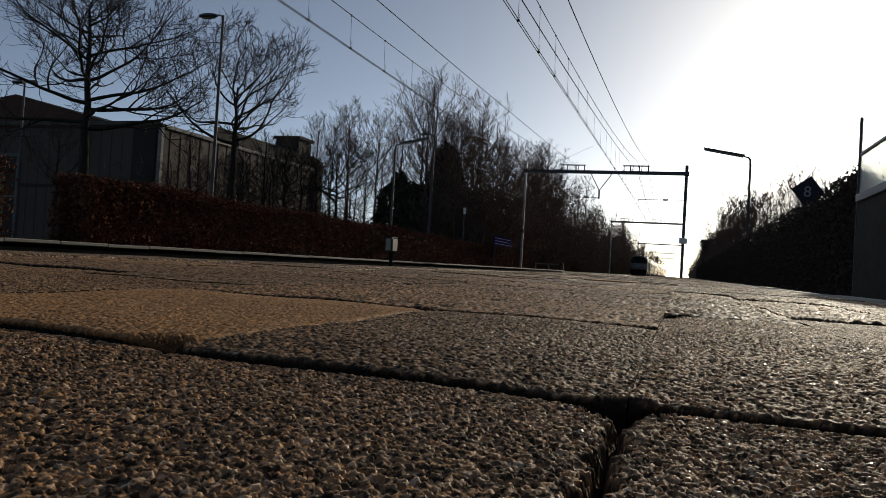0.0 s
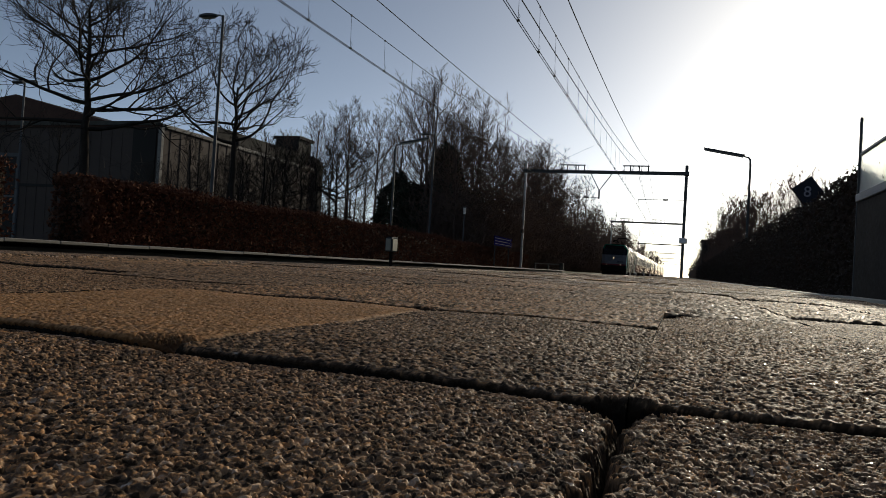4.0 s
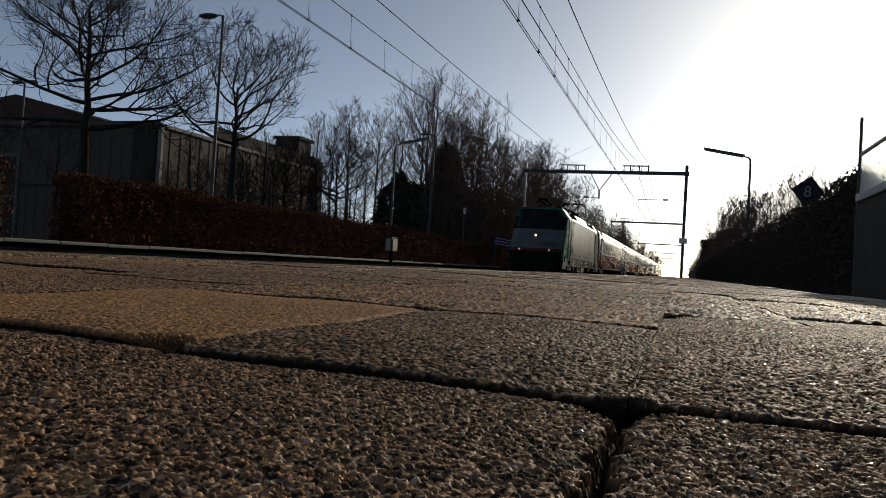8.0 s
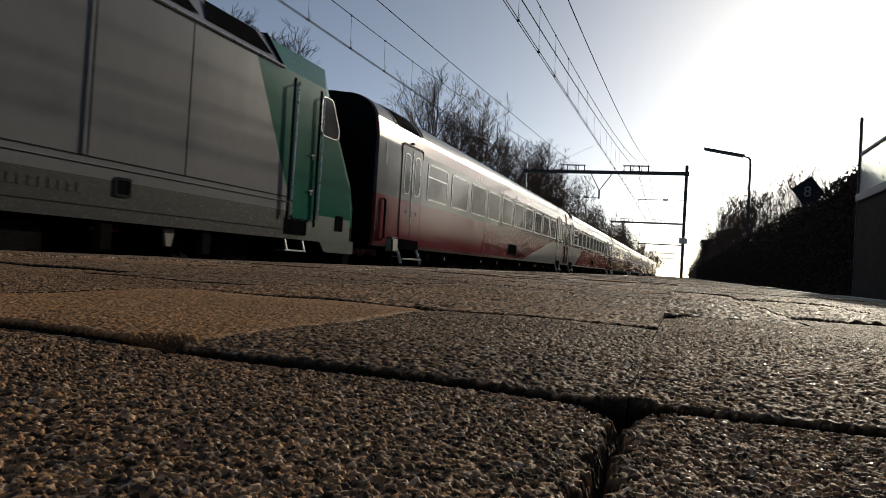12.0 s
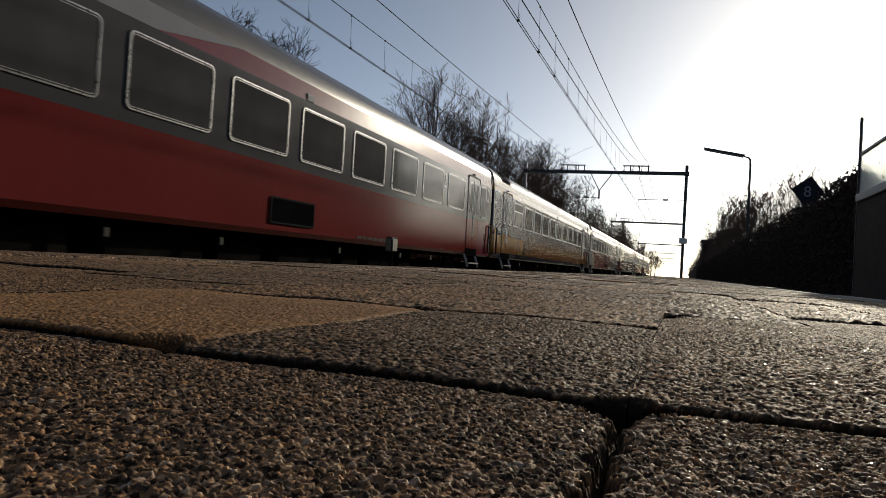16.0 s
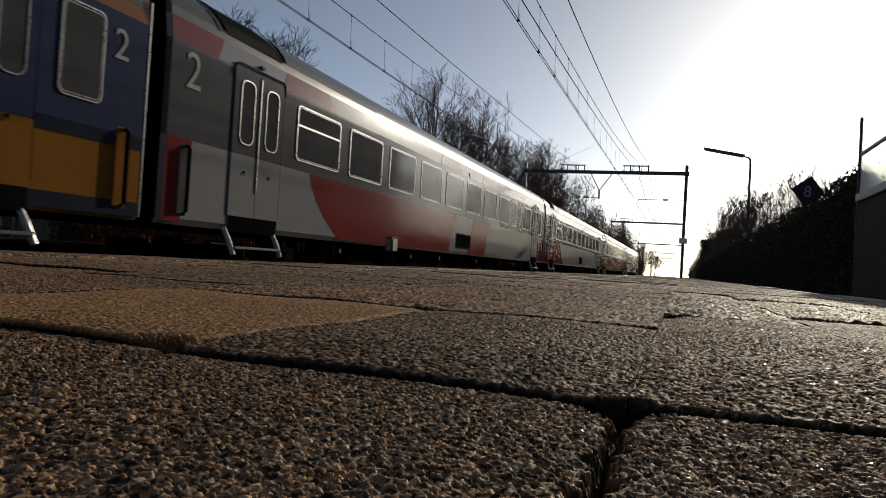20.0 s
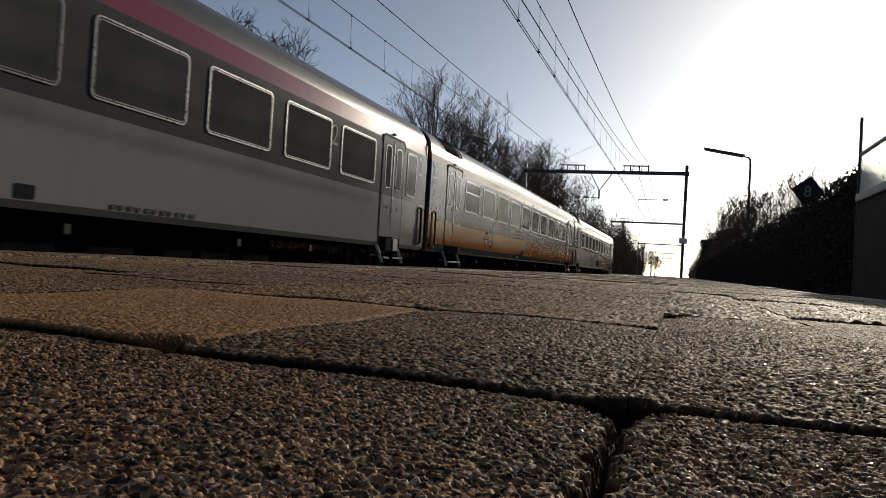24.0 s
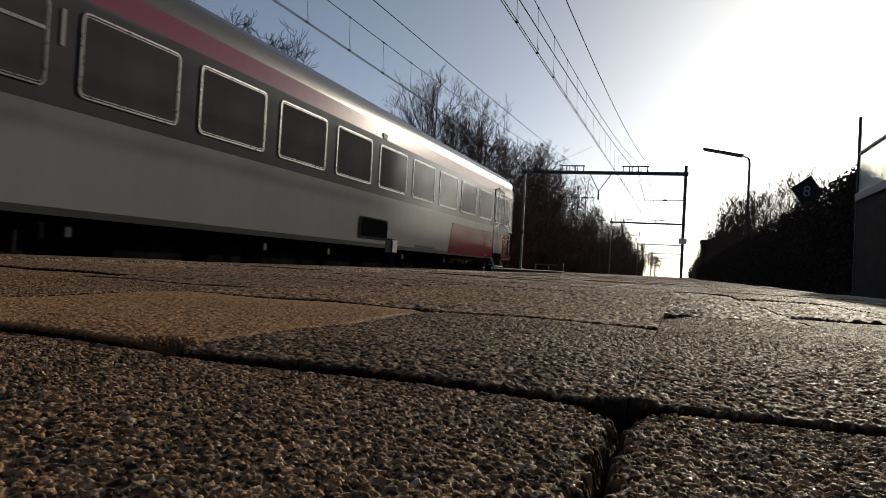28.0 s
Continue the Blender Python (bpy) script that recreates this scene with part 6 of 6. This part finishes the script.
def grains(x, y, cell, seed):
    """Rounded grains: their height (0..1) and a tone for each, from a jittered cell pattern."""
    # broken, uneven outlines
    wx = 0.16 * np.sin(y / cell * 4.1 + 2.2 * np.sin(x / cell * 1.3 + seed)) + 0.1 * np.sin((x + y) / cell * 7.3)
    wy = 0.16 * np.sin(x / cell * 3.7 + 2.0 * np.sin(y / cell * 1.7 + seed)) + 0.1 * np.sin((x - y) / cell * 6.7)
    x, y = x + cell * wx, y + cell * wy
    ix, iy = np.floor(x / cell).astype(np.int64), np.floor(y / cell).astype(np.int64)
    best, second = np.full(x.shape, 9.0), np.full(x.shape, 9.0)
    tone, lean = np.zeros(x.shape), np.zeros(x.shape)

    def h(a, b, k):
        n = (a * 374761393 + b * 668265263 + (k + seed) * 1442695041) & 0x7FFFFFFF
        n = ((n ^ (n >> 13)) * 1274126177) & 0x7FFFFFFF
        return ((n ^ (n >> 16)) & 0xFFFFF) / 1048575.0
    for dx in (-1, 0, 1):
        for dy in (-1, 0, 1):
            cx, cy = ix + dx, iy + dy
            px, py = (cx + h(cx, cy, 1)) * cell, (cy + h(cx, cy, 2)) * cell
            d = np.hypot(x - px, y - py) / cell
            closer = d < best
            second = np.where(closer, best, np.minimum(second, d))
            tone = np.where(closer, h(cx, cy, 3), tone)
            lean = np.where(closer, ((x - px) * (h(cx, cy, 4) - 0.5) + (y - py) * (h(cx, cy, 5) - 0.5)) / cell, lean)
            best = np.where(closer, d, best)
    edge = np.clip((second - best) / 0.2, 0, 1)
    plate = (tone * 7.3) % 1.0
    plate = np.where(plate < 0.42, 0.05 + 0.4 * plate, 0.4 + 0.55 * plate)
    return edge ** 0.5 * plate + lean * 0.9 * np.clip(edge * 1.5, 0, 1), tone


def slab_mesh(name, x0, x1, y0, y1, step_x, step_y, cell, relief, seed, mat, tilt, skew=0.0, wide=0.25, chips=(1, 1), crumble=0.007, broken=False):
    """A slab whose top is modelled grain by grain, with worn, rounded edges."""
    gx = np.linspace(x0, x1, max(3, int((x1 - x0) / step_x)))
    gy = np.linspace(y0, y1, max(3, int((y1 - y0) / step_y)))
    if y0 < 0.05:
        gy = np.concatenate([np.linspace(y0, 0.095, 12), np.arange(0.096, y1, step_y), [y1]])
        inner = np.arange(max(x0, -0.36) + step_x, min(x1, 0.13), step_x)
        gx = np.unique(np.concatenate([[x0], np.arange(x0, inner[0], 0.004), inner, np.arange(inner[-1] + step_x, x1, 0.004), [x1]])) if len(inner) > 2 else np.linspace(x0, x1, 60)
    elif y0 < 0.3:
        n = int((y1 - y0) / step_y)
        gy = y0 + (y1 - y0) * (0.62 * np.linspace(0, 1, n) + 0.38 * np.linspace(0, 1, n) ** 2)
    X, Y = np.meshgrid(gx, gy)
    g1, tone = grains(X, Y, cell, seed)
    g2, _ = grains(X, Y, cell * 0.6, seed + 9)
    low = 0.0006 * np.sin(X * 37 + seed) + 0.0007 * np.sin(Y * 29 + seed * 2)
    de = np.minimum(np.minimum(X - x0, x1 - X) + (0.0 if wide else 1.0), np.minimum(Y - y0, y1 - Y))
    # chipped corners: the far two more than the near two
    chip = 0.016 + 0.005 * math.sin(seed * 1.7) + (0.006 if wide > 0.3 else 0.0)
    far_c = np.minimum(np.hypot((X - x0) * 1.25, Y - y1) + (0 if chips[0] else 1), np.hypot((X - x1) * 1.25, Y - y1) + (0 if chips[1] else 1)) / chip
    if broken:
        far_c = np.minimum(far_c, np.hypot((X - x0) / 0.02, (Y - y1) / 0.06))
    near_c = np.minimum(np.hypot(X - x0, Y - y0) / 0.007, np.hypot((X - x1) * 0.6, Y - y0) / crumble)
    rough_c = 0.35 * (g1 - 0.4)
    rough_edge = 0.0026 + 0.003 * (g1 - 0.4)
    drop = np.clip(1 - de / rough_edge, 0, 1) ** 2 * 0.0028 + np.clip(1 - far_c - rough_c, 0, 1) ** 0.8 * 0.011 + np.clip(1 - near_c - rough_c, 0, 1) * 0.0045
    if wide > 0.3:
        # worn long sides, broken away grain by grain
        ex = np.minimum(X - x0, x1 - X)
        worn = 0.0042 + 0.0035 * (g1 - 0.4) + 0.0016 * np.sin(Y * 190 + seed) + 0.001 * np.sin(Y * 431)
        drop = np.maximum(drop, np.clip(1 - ex / worn, 0, 1) ** 1.3 * (0.007 + 0.003 * g1))
    # rims and chips darkened: edge dirt plus painted shade of backlit edges
    tone = tone * (1 - (0.6 if wide > 0.3 else 1.0) * np.clip(drop / 0.002, 0, 1))
    Z = relief * (g1 * 0.85 + g2 * 0.25 - 0.8) + low - drop + tilt[0] + tilt[1] * (X - (x0 + x1) / 2) + tilt[2] * (Y - (y0 + y1) / 2)
    Yk = Y + skew * (X - (x0 + x1) / 2)
    ny, nx = X.shape
    V = np.column_stack([X.ravel(), Yk.ravel(), Z.ravel()])
    idx = np.arange(nx * ny).reshape(ny, nx)
    F = np.column_stack([idx[:-1, :-1].ravel(), idx[:-1, 1:].ravel(), idx[1:, 1:].ravel(), idx[1:, :-1].ravel()])
    # side walls, in the dark joint colour to stand for their backlit shade
    rim = np.concatenate([idx[0, :], idx[1:, -1], idx[-1, -2::-1], idx[-2:0:-1, 0]])
    mid = np.array([[(x0 + x1) / 2, (y0 + y1) / 2]])
    pull = (0.0010 * (1 - g1.ravel()[rim]) + 0.0007 * g2.ravel()[rim])[:, None] * np.array([[wide, 1.3]])
    V[rim, :2] += np.sign(mid - V[rim, :2]) * pull * np.column_stack([(np.minimum(V[rim, 0] - x0, x1 - V[rim, 0]) < 1e-6), (np.minimum(Y.ravel()[rim] - y0, y1 - Y.ravel()[rim]) < 1e-6)])
    T = V[rim].copy()
    W = T.copy()
    W[:, 2] = -0.045
    n0 = len(V)
    k = len(rim)
    a = np.arange(k)
    side = np.column_stack([n0 + a, n0 + k + a, n0 + k + (a + 1) % k, n0 + (a + 1) % k])
    V, F = np.vstack([V, T, W]), np.vstack([F, side])
    me = raw_mesh(name, V, F, [mat, M["dirt"]])
    me.polygons.foreach_set("material_index", np.concatenate([np.zeros(len(F) - k), np.ones(k)]).astype(np.int32))
    at = me.attributes.new("grain", "FLOAT", "POINT")
    at.data.foreach_set("value", np.concatenate([tone.ravel(), np.zeros(2 * k)]).astype(np.float32))
    return me


def slab_box(x0, x1, y0, y1, z, c):
    return Geo().box(x0, x1, y0, y1, -0.045, z, 0, c)


near_plat = new("pavement")
tagged(near_plat, "worn platform paving of washed aggregate slabs with dark joints", "paving", "", "structure")
rp = random.Random(12)
far_slabs, far_sand = Geo(), Geo()
gap = 0.0012
for c in range(len(COLS) - 1):
    x0, x1 = COLS[c] + 0.0002, COLS[c + 1] - 0.0002
    rows = row_lines(c)
    for r in range(len(rows) - 1):
        y0, y1 = rows[r] + gap, rows[r + 1] - gap
        if y1 < 0.03:
            continue
        sand = (c == 3 and r == 1) or (c, r) in ((4, 7), (2, 6), (3, 9), (5, 9), (1, 11), (4, 12), (6, 8))
        tilt = (rp.uniform(-0.0007, 0.0007) - (0.0024 if r == 0 else 0), rp.uniform(-0.001, 0.001), rp.uniform(0.0005, 0.003) * (-1 if r else 0))
        if r > 1:
            tilt = (rp.uniform(-0.0012, 0.0024) if r > 2 else 0.0017, tilt[1], tilt[2])
            if c >= 5:
                tilt = (min(tilt[0], 0.0011), -0.02 if c == 5 else tilt[1], tilt[2] * 0.4)
        if r == 1 and c in (4, 5):
            tilt = (0.0003, 0.0, -0.001)
        skew = 0.0
        if c == 3 and r == 1:
            tilt = (0.0007, 0.003, 0.0)
        if r <= 1 and c in (3, 4, 5, 6):
            skew = -0.07
        seed = 31 * c + 7 * r
        key = "sand_near" if sand else "stone_near"
        edge_w = 0.35 if r == 0 else 0.2 if sand else 0.0
        coarse, tall = (0.75, 0.8) if sand else (1.0, 1.0 if r < 2 and c in (4, 5) else rp.uniform(0.85, 1.1))
        seen = x1 > -0.03 - 1.2 * y1 and x0 < 0.03 + 0.27 * y1
        if not seen:
            me = slab_box(x0, x1, y0, y1, tilt[0], 0.004).mesh("paving_slab", [M["sand" if sand else "stone"]])
        elif y0 < 0.2:
            me = slab_mesh("paving_slab", x0, x1, y0, y1, 0.00042, 0.00044, 0.0015, 0.0013, seed, M[key], tilt, skew, edge_w, (c != 4, c != 3))
        elif y0 < 0.55:
            me = slab_mesh("paving_slab", x0, x1, y0, y1, 0.0007, 0.00115, 0.0019 * coarse, 0.0014 * tall, seed, M[key], tilt, skew, edge_w, (1, 1), 0.018 if sand else 0.007, c == 5)
        elif y1 < 1.3:
            me = slab_mesh("paving_slab", x0, x1, y0, y1, 0.0014, 0.0026, 0.0032 * coarse, 0.0021 * tall, seed, M[key], tilt, skew, edge_w, broken=c == 5)
        elif y1 < 2.3:
            me = slab_mesh("paving_slab", x0, x1, y0, y1, 0.0025, 0.0055, 0.006 * coarse, 0.0036 * tall, seed, M[key], tilt, 0.0, edge_w, broken=c == 5)
        else:
            me = slab_box(x0, x1, y0, y1, tilt[0] * 1.5, 0.002).mesh("paving_slab", [M["sand" if sand else "stone"]])
        link("paving_slab", me, near_plat, "sand-coloured fine-grained slab" if sand else "")
    y = rows[0] - 6.0
    while y < rows[0] - 0.1:
        far_slabs.box(x0, x1, y + gap, y + 0.40 - gap, -0.045, rp.uniform(-0.004, -0.001), 0, 0.002)
        y += 0.40
    y = rows[-1]
    while y < 109:
        (far_sand if rp.random() < 0.14 else far_slabs).box(x0, x1, y + gap, y + 0.40 - gap, -0.045, rp.uniform(-0.003, 0.003), 0, 0.002)
        y += 0.40
for gg, mt, lb in ((far_slabs, "stone", "grey-brown washed aggregate slabs"), (far_sand, "sand", "sand-coloured washed aggregate slabs")):
    tagged(link("paving_slabs", gg.mesh("paving_slabs", [M[mt]]), near_plat, lb), kind="stuff")
# edge slabs along the track and kerb along the back
es = Geo().box(0.0, 0.296, 0.004, 0.996, -0.09, 0.004, 0, 0.012).mesh("edge_slab", [M["stone"]])
kb = Geo().box(0.0, 0.1, 0.003, 0.997, -0.3, 0.004, 0, 0.012).mesh("kerb_stone", [M["concrete"]])
for i in range(100):
    link("edge_slab", es, near_plat, m=pose(EDGE_NEAR, i - 4, 0.002 * math.sin(i * 1.7)))
    link("kerb_stone", kb, near_plat, m=pose(PLAT_RIGHT, i - 4 + 0.3, 0.003 * math.sin(i * 2.3)))

motions()
